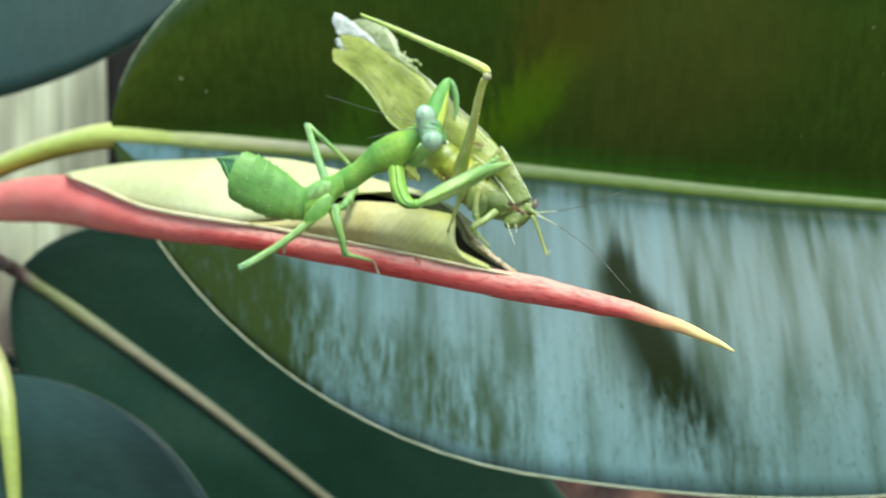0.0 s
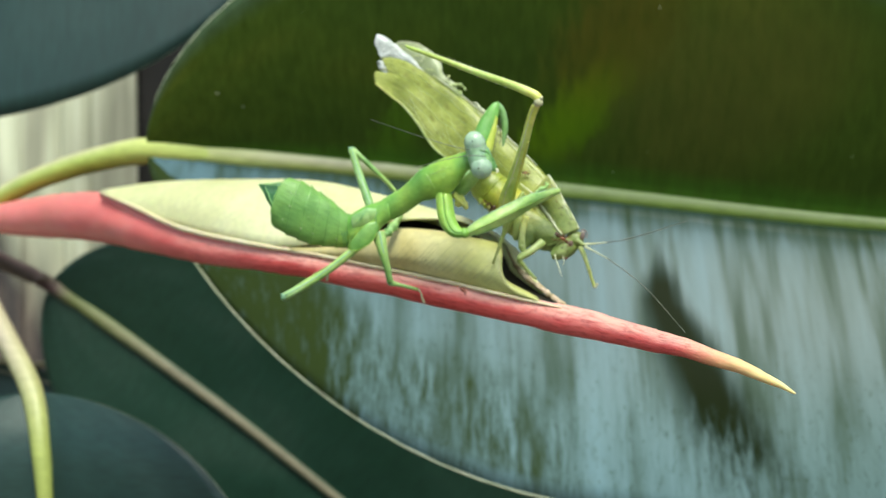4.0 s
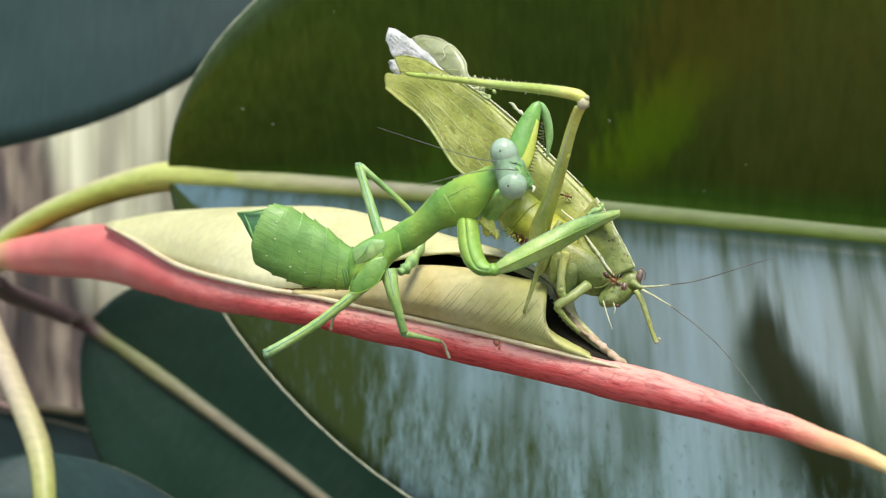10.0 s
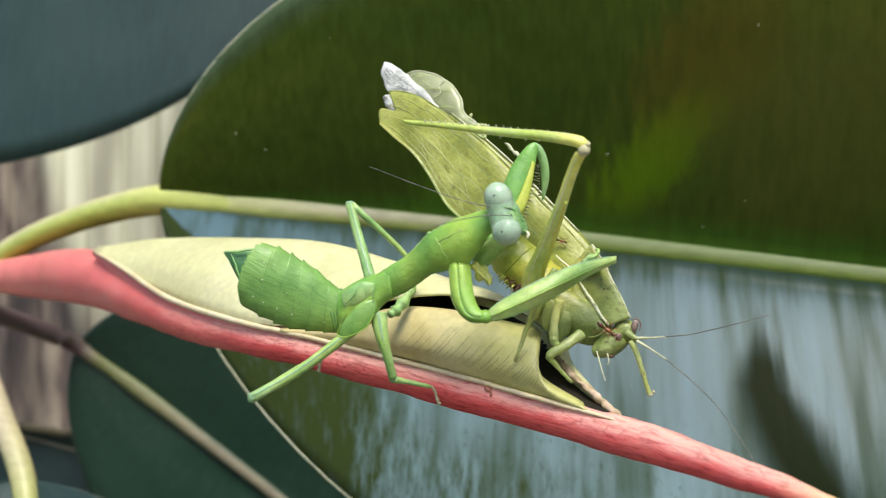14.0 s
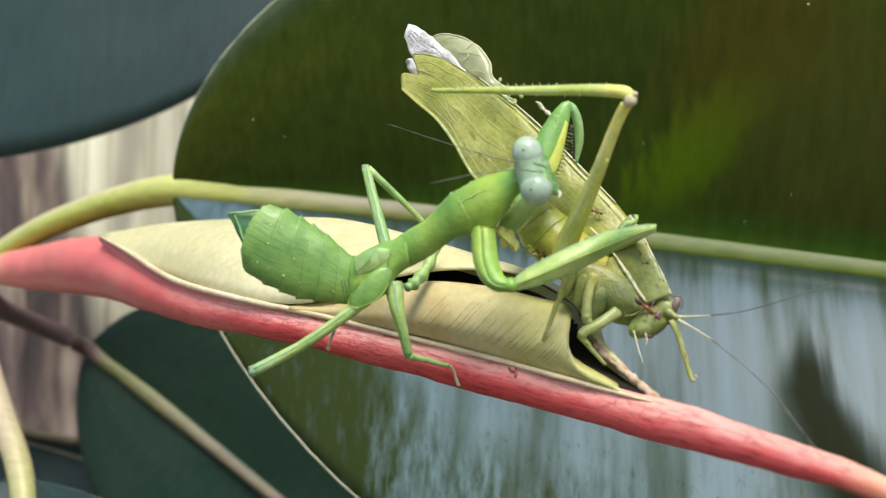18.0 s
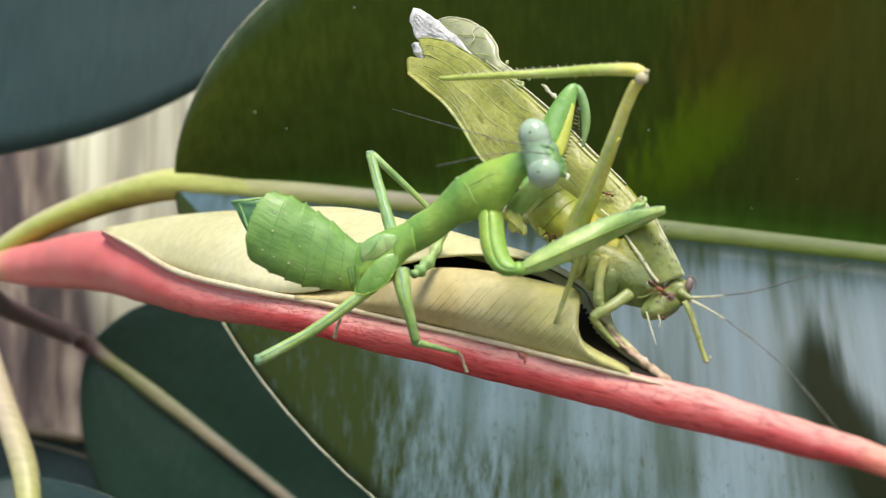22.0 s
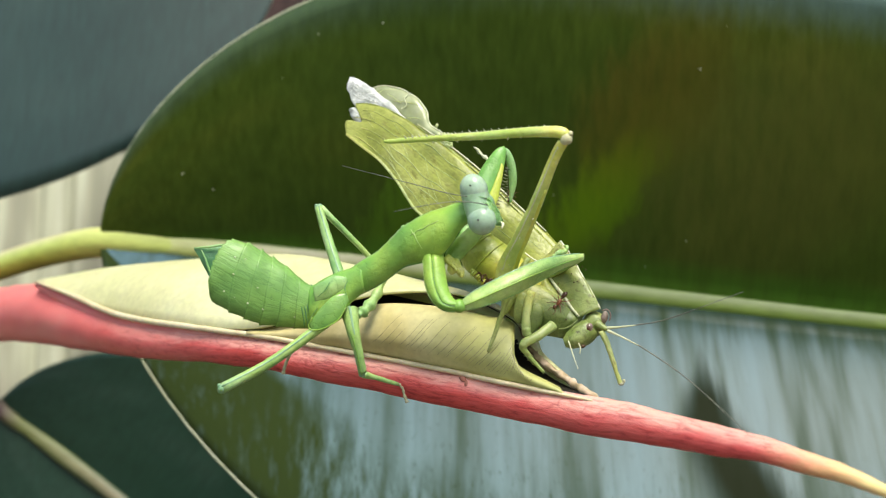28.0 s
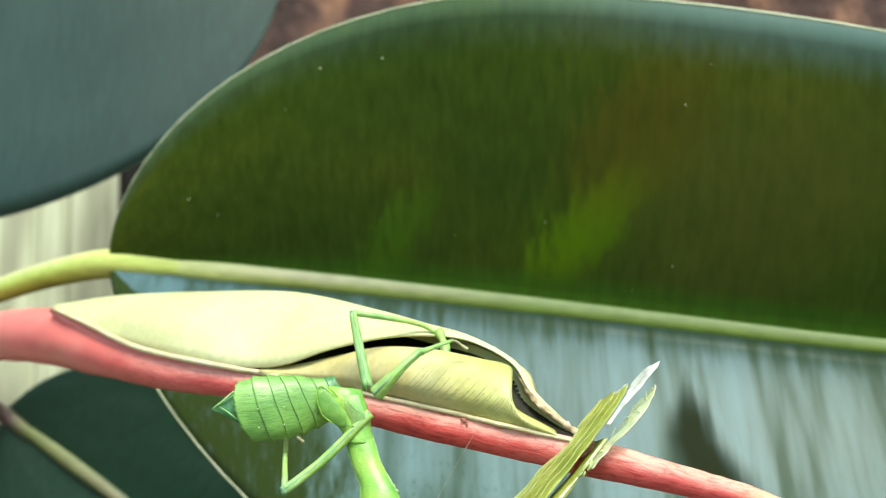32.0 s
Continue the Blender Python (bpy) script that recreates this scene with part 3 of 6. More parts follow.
def wing_material(name, dark, mid, light, stain):
    """A leaf-like forewing: a fine net of veins, brown bruises in its middle, and some light passing through."""
    m, nt, nd, ln, b = nodes_of(name)
    broad, grain = noise_tex(nt, 130, 3), noise_tex(nt, 1500, 3)
    col = ramp(nt, broad, [(0.32, dark), (0.5, mid), (0.7, light)])
    tc = nd.new("ShaderNodeTexCoord")
    cells = nd.new("ShaderNodeTexVoronoi")
    cells.feature = "DISTANCE_TO_EDGE"
    cells.inputs["Scale"].default_value = 1150
    ln.new(tc.outputs["Object"], cells.inputs["Vector"])
    net = ramp(nt, cells.outputs["Distance"], [(0.0, (1.22, 1.2, 1.15)), (0.07, (1.0, 1.0, 1.0)), (0.5, (0.95, 0.95, 0.93))])
    col = blend(nt, col, net, 0.8, "MULTIPLY")
    long_veins = noise_tex(nt, 1.0, 3, (4, 42, 1), "UV", 0.5)
    col = blend(nt, col, ramp(nt, long_veins, [(0.4, (0.86, 0.86, 0.84)), (0.5, (1, 1, 1)), (0.62, (1.1, 1.1, 1.08))]), 0.9, "MULTIPLY")
    uv, sep = nd.new("ShaderNodeUVMap"), nd.new("ShaderNodeSeparateXYZ")
    ln.new(uv.outputs[0], sep.inputs[0])
    zone = ramp(nt, sep.outputs[0], [(0.25, (0, 0, 0)), (0.45, (1, 1, 1)), (0.72, (1, 1, 1)), (0.95, (0.15, 0.15, 0.15))])
    blot = ramp(nt, noise_tex(nt, 1.0, 5, (15, 9, 1), "UV", 0.7), [(0.54, (0, 0, 0)), (0.66, (0.7, 0.7, 0.7))])
    specks = ramp(nt, noise_tex(nt, 1500, 4, (1, 1, 1), "Object", 0.7), [(0.6, (0, 0, 0)), (0.68, (1, 1, 1))])
    bruise = blend(nt, blot, specks, 0.55, "LIGHTEN")
    am = nd.new("ShaderNodeMath"); am.operation = "MULTIPLY"
    ln.new(bruise, am.inputs[0]); ln.new(zone, am.inputs[1])
    am2 = nd.new("ShaderNodeMath"); am2.operation = "MULTIPLY"; am2.inputs[1].default_value = 0.8
    ln.new(am.outputs[0], am2.inputs[0])
    col = blend(nt, col, stain, am2.outputs[0])
    col = blend(nt, col, ramp(nt, grain, [(0.3, (0.88, 0.88, 0.88)), (0.7, (1.1, 1.1, 1.1))]), 1.0, "MULTIPLY")
    ln.new(col, b.inputs["Base Color"])
    b.inputs["Roughness"].default_value = 0.36
    bump(nt, b, cells.outputs["Distance"], 0.2, 0.0003)
    glow = nd.new("ShaderNodeBsdfTranslucent")
    ln.new(col, glow.inputs["Color"])
    mx = nd.new("ShaderNodeMixShader")
    mx.inputs[0].default_value = 0.22
    ln.new(b.outputs[0], mx.inputs[1]); ln.new(glow.outputs[0], mx.inputs[2])
    ln.new(mx.outputs[0], nd["Material Output"].inputs["Surface"])
    return m


WING = wing_material("wing_olive", (0.23, 0.27, 0.045), (0.35, 0.39, 0.075), (0.52, 0.55, 0.17), (0.12, 0.095, 0.012))
GAP_SHADE = skin("gap_shade_black", (0.006, 0.005, 0.005), (0.01, 0.009, 0.008), (0.016, 0.014, 0.012), 60, 0.95)
ROLL_SHADE = skin("roll_shade_dark", (0.008, 0.007, 0.004), (0.014, 0.012, 0.006), (0.024, 0.02, 0.01), 150, 0.6)


def membrane():
    m, nt, nd, ln, b = nodes_of("wing_membrane")
    n = noise_tex(nt, 500, 3)
    ln.new(ramp(nt, n, [(0.3, (0.48, 0.54, 0.27)), (0.7, (0.62, 0.66, 0.42))]), b.inputs["Base Color"])
    b.inputs["Roughness"].default_value = 0.22
    clear = nd.new("ShaderNodeBsdfTransparent")
    mx = nd.new("ShaderNodeMixShader")
    mx.inputs[0].default_value = 0.5
    ln.new(b.outputs[0], mx.inputs[1]); ln.new(clear.outputs[0], mx.inputs[2])
    ln.new(mx.outputs[0], nd["Material Output"].inputs["Surface"])
    return m


MEMBRANE = membrane()
EYE_PINK = skin("eye_pinkish", (0.16, 0.1, 0.08), (0.3, 0.23, 0.19), (0.46, 0.42, 0.36), 900, 0.12, 0.1)
ANT_RED = skin("ant_red_brown", (0.12, 0.035, 0.014), (0.2, 0.065, 0.026), (0.3, 0.11, 0.05), 1500, 0.3)
ANT_DARK = skin("ant_dark_brown", (0.04, 0.016, 0.008), (0.08, 0.034, 0.016), (0.15, 0.07, 0.035), 1500, 0.22)
KNEE = skin("knee_tan", (0.4, 0.38, 0.18), (0.52, 0.5, 0.28), (0.62, 0.6, 0.4), 500, 0.45)


# ---- building helpers; plan in millimetres round a point one metre above the ground ----
def mm(x, y, z):
    return Vector((x / 1000, y / 1000, 1 + z / 1000))


def thing(name, at, label, category, **more):
    ob = new(name)
    ob.location = mm(*at)
    return tagged(ob, label, category, **more)


def root_of(ob):
    while ob.parent:
        ob = ob.parent
    return ob


def part(name, bm, material, parent, label="", smooth=True, thick=0.0):
    """One mesh, given in world coordinates, as a part under a thing or a part."""
    me = bpy.data.meshes.new(name)
    bmesh.ops.recalc_face_normals(bm, faces=bm.faces[:])
    shift = root_of(parent).location if parent else Vector()
    bmesh.ops.translate(bm, verts=bm.verts[:], vec=-shift)
    for f in bm.faces:
        f.smooth = smooth
    bm.to_mesh(me)
    bm.free()
    me.materials.append(material)
    ob = new(name, me)
    ob.parent = parent
    if thick:
        so = ob.modifiers.new("thickness", "SOLIDIFY")
        so.thickness, so.offset = thick / 1000, 0
    return tagged(ob, label)


def curve(points, k=6):
    """Catmull-Rom through rows of numbers."""
    p = [np.array(q, float) for q in points]
    p = [2 * p[0] - p[1]] + p + [2 * p[-1] - p[-2]]
    out = []
    for a, b, c, d in zip(p, p[1:], p[2:], p[3:]):
        for i in range(k):
            t = i / k
            out.append(0.5 * (2 * b + (c - a) * t + (2 * a - 5 * b + 4 * c - d) * t * t + (3 * b - a - 3 * c + d) * t ** 3))
    return out + [p[-2]]


def add_tube(bm, rows, n=12, k=6, depth=1.0, ripple=None):
    """A round or flattened tube along rows (x, y, z, radius); depth: radius away from the viewer over that in the picture plane."""
    uv = bm.loops.layers.uv.get("UVMap") or bm.loops.layers.uv.new("UVMap")
    pts = curve(rows, k)
    rings = []
    for i, q in enumerate(pts):
        c = mm(*q[:3])
        a, b = pts[max(i - 1, 0)], pts[min(i + 1, len(pts) - 1)]
        T = Vector(b[:3] - a[:3]).normalized()
        ref = Vector((0, 1, 0)) if abs(T.y) < 0.9 else Vector((1, 0, 0))
        S = T.cross(ref).normalized()
        D = S.cross(T)
        r = max(q[3], 0.02) / 1000
        if ripple:
            r *= ripple(i / (len(pts) - 1))
        rings.append([bm.verts.new(c + S * r * math.cos(2 * math.pi * j / n) + D * r * depth * math.sin(2 * math.pi * j / n)) for j in range(n)])
    last = len(rings) - 1
    for i, (A, B) in enumerate(zip(rings, rings[1:])):
        for j in range(n):
            f = bm.faces.new((A[j], A[(j + 1) % n], B[(j + 1) % n], B[j]))
            for l, (a, b) in zip(f.loops, ((i, j), (i, j + 1), (i + 1, j + 1), (i + 1, j))):
                l[uv].uv = (a / last, b / n)
    bm.faces.new(rings[0][::-1])
    bm.faces.new(rings[-1])
    return bm


def ring(rows, s, r=0.08, depth=1.0, spread=1.3, lift=1.02):
    """A thin crease or rib round the viewer's side of the tube along rows, at the share s of it."""
    pts = curve(rows, 8)
    i = min(max(int(s * (len(pts) - 1)), 1), len(pts) - 2)
    q = pts[i]
    T = Vector(pts[i + 1][:3] - pts[i - 1][:3]).normalized()
    S = T.cross(Vector((0, 1, 0))).normalized()
    D = S.cross(T)
    if D.y > 0:
        D = -D
    out = []
    for k in range(9):
        t = (k / 8 - 0.5) * 2 * spread
        p = Vector(q[:3]) + (S * math.sin(t) + D * math.cos(t) * depth) * q[3] * lift
        out.append((*p, r * (0.4 + 0.6 * math.cos(t))))
    return out


def tube(rows, **kw):
    return add_tube(bmesh.new(), rows, **kw)


def add_blob(bm, at, radii, turn=(0, 0, 0), seg=16):
    m = pose(*mm(*at), *turn) @ Matrix.Diagonal((radii[0] / 1000, radii[1] / 1000, radii[2] / 1000, 1))
    bmesh.ops.create_uvsphere(bm, u_segments=seg, v_segments=max(6, seg * 2 // 3), radius=1, matrix=m)
    return bm


def blob(at, radii, turn=(0, 0, 0), seg=16):
    return add_blob(bmesh.new(), at, radii, turn, seg)


def sheet(grid):
    """A surface over rows of points in millimetres. UV: x along the rows' order 0..1, y across 0..1."""
    bm = bmesh.new()
    uv = bm.loops.layers.uv.new("UVMap")
    vs = [[bm.verts.new(mm(*p)) for p in row] for row in grid]
    for k, (a, b) in enumerate(zip(vs, vs[1:])):
        for i in range(len(a) - 1):
            f = bm.faces.new((a[i], a[i + 1], b[i + 1], b[i]))
            for l, (p, q) in zip(f.loops, ((k, i), (k, i + 1), (k + 1, i + 1), (k + 1, i))):
                l[uv].uv = (p / (len(vs) - 1), q / (len(a) - 1))
    return bm


def crumple(bm, amount, size, seed=0.0):
    """Uneven, slightly creased skin: moves the points by amount mm with lumps of size mm."""
    for v in bm.verts:
        q = v.co * (1000 / size) + Vector((seed, seed, seed))
        v.co += Vector((noise.noise(q), noise.noise(q + Vector((7, 0, 0))), noise.noise(q + Vector((0, 9, 0))))) * (amount / 1000)
    return bm


def at_s(points, s):
    """The point at the share s of a smooth line through rows."""
    c = curve(points, 8)
    f = min(max(s, 0), 1) * (len(c) - 1)
    i = min(int(f), len(c) - 2)
    return c[i] + (c[i + 1] - c[i]) * (f - i)


# ---- setting ----
def slab(name, x0, x1, y0, y1, z0, z1, material, label, category, parent=None, rough=0.0, div=1):
    bm = bmesh.new()
    bmesh.ops.create_cube(bm, size=1, matrix=Matrix.Translation(((x0 + x1) / 2, (y0 + y1) / 2, (z0 + z1) / 2)) @ Matrix.Diagonal((x1 - x0, y1 - y0, z1 - z0, 1)))
    bmesh.ops.bevel(bm, geom=bm.edges[:], offset=min(x1 - x0, y1 - y0, z1 - z0) * 0.08, segments=2, affect="EDGES")
    ob = part(name, bm, material, parent, "", False)
    return ob


def ground():
    bm = bmesh.new()
    bmesh.ops.create_grid(bm, x_segments=60, y_segments=60, size=60)
    for v in bm.verts:
        v.co.z = 0.02 * noise.noise(v.co * 0.7)
    tagged(part("ground", bm, SOIL, None), "dark brown garden soil", "ground", kind="structure")


def garden_wall():
    bm = bmesh.new()
    nx, nz = 90, 60
    vs = []
    for j in range(nz + 1):
        row = []
        for i in range(nx + 1):
            p = Vector((-1.6 + 3.6 * i / nx, 0.62, -0.05 + 2.4 * j / nz))
            p.y += 0.012 * noise.noise(p * 9) + 0.006 * noise.noise(p * 31)
            row.append(bm.verts.new(p))
        vs.append(row)
    for a, b in zip(vs, vs[1:]):
        for i in range(nx):
            bm.faces.new((a[i], a[i + 1], b[i + 1], b[i]))
    tagged(part("wall_back", bm, WALL, None, thick=80), "rough reddish-brown earthen garden wall", "wall", kind="structure")


def fence():
    f = thing("fence", (-250, 560, -1000), "weathered pale slatted wooden fence beside a wall", "fence")
    rng = random.Random(8)
    x = -0.520
    while x < -0.160:
        w = rng.uniform(0.007, 0.022)
        bm = bmesh.new()
        y, z1 = 0.545 + rng.uniform(-0.0008, 0.0008), 1.5 + rng.uniform(-0.02, 0.02)
        prof = [(math.cos(t) * w * 0.502, -math.sin(t) * 0.0014) for t in np.linspace(0, math.pi, 7)]
        lo = [bm.verts.new((x + w / 2 + a, y + b, 0)) for a, b in prof]
        hi = [bm.verts.new((x + w / 2 + a, y + b, z1)) for a, b in prof]
        for i in range(7):
            bm.faces.new((lo[i], lo[(i + 1) % 7], hi[(i + 1) % 7], hi[i]))
        bm.faces.new(hi)
        part("slat", bm, BOARD, f)
        x += w * 0.95
    # near-black block added for the deep shade in the gap beside the slats
    slab("gap_shade_block", -0.152, -0.118, 0.55, 0.61, 0.0, 1.55, GAP_SHADE, "", "", f)
    slab("rail", -0.52, -0.152, 0.553, 0.575, 1.3, 1.34, BARK, "", "", f)
    slab("rail", -0.52, -0.152, 0.553, 0.575, 0.3, 0.34, BARK, "", "", f)


ground()
garden_wall()
fence()


# ---- rubber plant ----
plant = thing("rubber_plant", (-150, 290, -1000), "rubber plant with large glossy dark-green leaves and a red new leaf", "plant")


def ellipse_shape(s, a, total, low=1.0):
    if s < a:
        return max(0.0, 1 - ((a - s) / a) ** 2) ** (0.5 * low)
    return max(0.0, 1 - ((s - a) / (total - a)) ** 2.2) ** 0.8


def even(points, n=40):
    """The smooth line through rows as points at even steps of its length."""
    c = np.array(curve(points, 12))
    d = np.r_[0, np.cumsum(np.linalg.norm(np.diff(c[:, :3], axis=0), axis=1))]
    u = np.linspace(0, d[-1], n + 1)
    return [tuple(np.interp(q, d, c[:, k]) for k in range(c.shape[1])) for q in u]


def leaf(mid, up, down, wide_up, wide_down, a, total, material, curl_up=0.0, curl_down=0.0, rib=1.6, low=1.0, label="", nu=70, nv=14):
    """A leaf on the midrib line mid: two halves along the directions up and down, each bent by its curl (mm, to +y at the edge)."""
    mid = even(mid)
    bm = bmesh.new()
    uv = bm.loops.layers.uv.new("UVMap")
    rows, edge = [], {1: [], -1: []}
    for i in range(nu + 1):
        s = (i / nu) ** 1.6
        c = at_s(mid, s)
        row = []
        for j in range(-nv, nv + 1):
            v = j / nv
            d, w, cu = (up, wide_up, curl_up) if v >= 0 else (down, wide_down, curl_down)
            h = ellipse_shape(s * total, a, total, 0.5 + low / 2 if v >= 0 else low)
            dv = Vector(d).normalized()
            wave = 0.7 * noise.noise(Vector((s * 6, v * 1.5, wide_up * 0.37))) * abs(v)
            q = np.array(c[:3]) + np.array(dv) * w * h * abs(v) + np.array((0, 1, 0)) * (cu * (v * v - abs(v)) * 2.0 * h + wave)
            row.append(bm.verts.new(mm(*q)))
            if abs(j) == nv:
                edge[1 if j > 0 else -1].append((*q, (0.3 if material is LEAF else 0.22) if 0.01 < s < 0.99 else 0.15))
        rows.append(row)
    for i, (A, B) in enumerate(zip(rows, rows[1:])):
        for j in range(2 * nv):
            try:
                f = bm.faces.new((A[j], A[j + 1], B[j + 1], B[j]))
            except ValueError:
                continue
            for l, (ii, jj) in zip(f.loops, ((i, j), (i, j + 1), (i + 1, j + 1), (i + 1, j))):
                l[uv].uv = ((ii / nu) ** 1.6, jj / nv - 1)
    ob = part("leaf", bm, material, plant, label, thick=0.5)
    n = 24
    ribs = [(*(np.array(at_s(mid, i / n)[:3]) - np.array((0, 0.4, 0))), rib * (0.4 + 0.6 * (1 - i / n) ** 1.2) * min(1, 0.5 + 0.25 * i)) for i in range(n + 1)]
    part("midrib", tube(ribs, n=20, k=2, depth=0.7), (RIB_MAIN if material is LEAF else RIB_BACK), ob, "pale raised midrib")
    for k in (1, -1):
        part("leaf_margin", tube(edge[k][1::2], n=6, k=1), MARGIN if material is LEAF else MARGIN_DULL, ob, "thin pale leaf margin")
    return ob


main_mid = [(-75, 280, 29), (-36, 275, 24.8), (15, 268, 18.4), (62, 260, 12), (92, 255, 8.6), (150, 246, 2), (196, 240, -6)]
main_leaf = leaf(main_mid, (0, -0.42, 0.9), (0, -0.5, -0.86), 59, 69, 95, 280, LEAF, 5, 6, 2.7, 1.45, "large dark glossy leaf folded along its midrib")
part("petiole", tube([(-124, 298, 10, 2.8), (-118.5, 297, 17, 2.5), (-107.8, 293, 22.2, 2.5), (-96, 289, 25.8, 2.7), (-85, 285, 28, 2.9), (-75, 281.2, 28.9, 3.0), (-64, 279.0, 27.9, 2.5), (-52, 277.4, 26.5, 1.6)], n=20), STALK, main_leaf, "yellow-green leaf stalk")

low_leaf = leaf([(-120, 345, -3), (-91, 345, -24), (-56, 345, -51), (10, 340, -105), (60, 330, -150)], (0.59, -0.2, 0.8), (-0.59, 0.04, -0.8), 52, 46, 90, 235, LEAF_LOW, 0, 0, 2.1, 1.2, "dark blue-green leaf hanging behind the others")
part("petiole", tube([(-122, 298, 9, 2.2), (-124, 310, 6, 2.2), (-125, 326, 3.0, 2.2), (-120.5, 343, -2.6, 2.1), (-114, 344.8, -7.6, 1.6), (-106, 345.6, -13.2, 0.5)], n=16), STALK_MAUVE, low_leaf, "mauve-brown leaf stalk")

corner_leaf = leaf([(-97, 268, -24), (-93, 262, -36), (-91.5, 260, -60), (-82, 250, -130), (-76, 246, -215)], (0.97, -0.2, 0.0), (-0.95, -0.1, 0.0), 58, 50, 80, 200, LEAF_BACK, 0, 0, 1.8, 1.0, "blue-green leaf pointing down")
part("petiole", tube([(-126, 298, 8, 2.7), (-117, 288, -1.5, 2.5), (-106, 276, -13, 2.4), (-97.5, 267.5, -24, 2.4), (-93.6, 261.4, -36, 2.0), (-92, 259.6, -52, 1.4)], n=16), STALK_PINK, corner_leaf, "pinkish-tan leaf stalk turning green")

upper_leaf = leaf([(-47, 332, 120), (-90, 332, 119), (-150, 334, 118), (-210, 334, 114), (-300, 330, 104)], (0, -0.2, 0.97), (0, -0.22, -0.97), 66, 82, 100, 255, LEAF_BACK, 0, 0, 1.8, 0.78, "broad blue-grey leaf seen behind the branch")
part("petiole", tube([(-47, 332, 120, 1.8), (-36, 345, 134, 1.8), (-60, 390, 168, 1.8), (-200, 400, 176, 1.9), (-260, 330, 60, 2.2), (-165, 302, -60, 2.4)], n=10), STALK, upper_leaf, "long green leaf stalk")

part("stem", tube([(-118, 294.5, 14.2, 2.9), (-124, 297, 12.8, 3.8), (-136, 300, 8, 4.6), (-158, 302, -20, 5.2), (-166, 302, -80, 5.8), (-166, 300, -400, 7.0), (-160, 296, -1000, 9.0)], n=16), BARK, plant, "upright green-brown stem")
part("shoot_node", tube([(-118.3, 294.5, 14.2, 3.0), (-122, 296, 13.4, 4.0), (-131, 299, 10, 4.9)], n=16), PETIOLE, plant, "pale green shoot tip")
part("petiole", tube([(-165, 332, -24, 1.8), (-150, 332, -20, 1.7), (-140, 332, -21, 1.3), (-132, 333, -24, 0.6)], n=8), PETIOLE_BROWN, plant, "pinkish dried stalk")

curled = leaf([(-190, 366, -24), (-165, 366, -26), (-145, 367, -29), (-118, 368, -37), (-95, 368, -50)], (0.1, -0.3, 0.9), (0, -0.2, -0.97), 4, 24, 45, 100, LEAF_BACK, 0, 0, 0.8, 1.0, "small dark curled leaf with a pale rim", nu=30, nv=6)
part("curled_rim", crumple(tube([(-190, 364, -22, 0.6), (-165, 363, -23, 0.9), (-145, 363.5, -25.6, 1.0), (-132, 365, -27.6, 0.9), (-122, 365.5, -25.4, 0.6)], n=8), 0.5, 6), RIB_DULL, curled, "pale rolled rim")

# the new leaf: a red keel with the pale blade still rolled above it
keel_rows = [(-118.5, 295, 14.25, 2.8), (-107.8, 289, 14.3, 4.0), (-97.3, 279.5, 14.3, 4.8), (-86, 266.5, 14.1, 5.1), (-77, 258, 13.4, 5.3), (-66.9, 245, 11.05, 4.35), (-57.6, 232.5, 8.75, 3.3), (-49.7, 222, 7.2, 2.75), (-37.7, 208.6, 5.7, 2.25), (-28.7, 202, 4.55, 2.3), (-21, 198, 3.05, 2.35), (-7.2, 190, 0.4, 2.25), (4.7, 184, -2.1, 2.1), (15.2, 175.5, -4.1, 1.95), (24, 167, -5.85, 1.38), (29, 162.5, -7.25, 1.08), (33, 159.5, -8.55, 0.82), (36, 157, -10.0, 0.52), (38, 155.2, -11.3, 0.12)]
new_leaf = part("new_leaf", crumple(crumple(tube(keel_rows, n=32, k=10, depth=0.85), 0.25, 6.0), 0.08, 1.2), RED, plant, "coral-red keel of the rolled new leaf")
keel_top = [(-77.5, 253, 18.4), (-66.9, 241, 15.0), (-57.6, 229.5, 11.8), (-49.7, 219.6, 9.9), (-37.5, 206.5, 7.9), (-28.7, 200.5, 6.7), (-21, 196.5, 5.2), (-7.2, 188.5, 2.5), (4.7, 182.5, -0.2), (10, 178.5, -1.2)]
lip = [(q[0], q[1] + 1.35 * r, q[2] - 0.75 * r, r) for q, r in zip(keel_top, (0.5, 1.5, 1.8, 1.6, 1.3, 1.2, 1.1, 1.0, 0.9, 0.5))] + [(17, 176.5, -3.6, 0.9), (24, 168, -6.0, 0.6)]
part("keel_lip", crumple(tube(lip, n=24, k=8), 0.12, 3.0), LIP, new_leaf, "upper lip of the red keel")
crest = [(-77.7, 257, 19.2), (-63.2, 247, 20.2), (-43.8, 229, 19.55), (-27.8, 213, 18.3), (-15.2, 202, 15.15), (-8, 198, 13.0), (-2, 194.3, 11.1), (3.4, 190.8, 7.9), (5.5, 188.5, 4.4), (8.4, 184.5, 1.3), (10.8, 180, -0.9)]
free_edge = [(-77.5, 253, 18.4), (-57.6, 229.5, 11.8), (-40, 208.6, 8.4), (-29.3, 200.5, 7.5), (-21, 196.5, 9.7), (-13.9, 194, 11.1), (-7.4, 193, 11.4), (-2.2, 192.5, 10.55), (2.9, 190, 7.75), (5.1, 188, 4.2), (8.2, 184, 1.2), (10.7, 179.8, -0.9)]


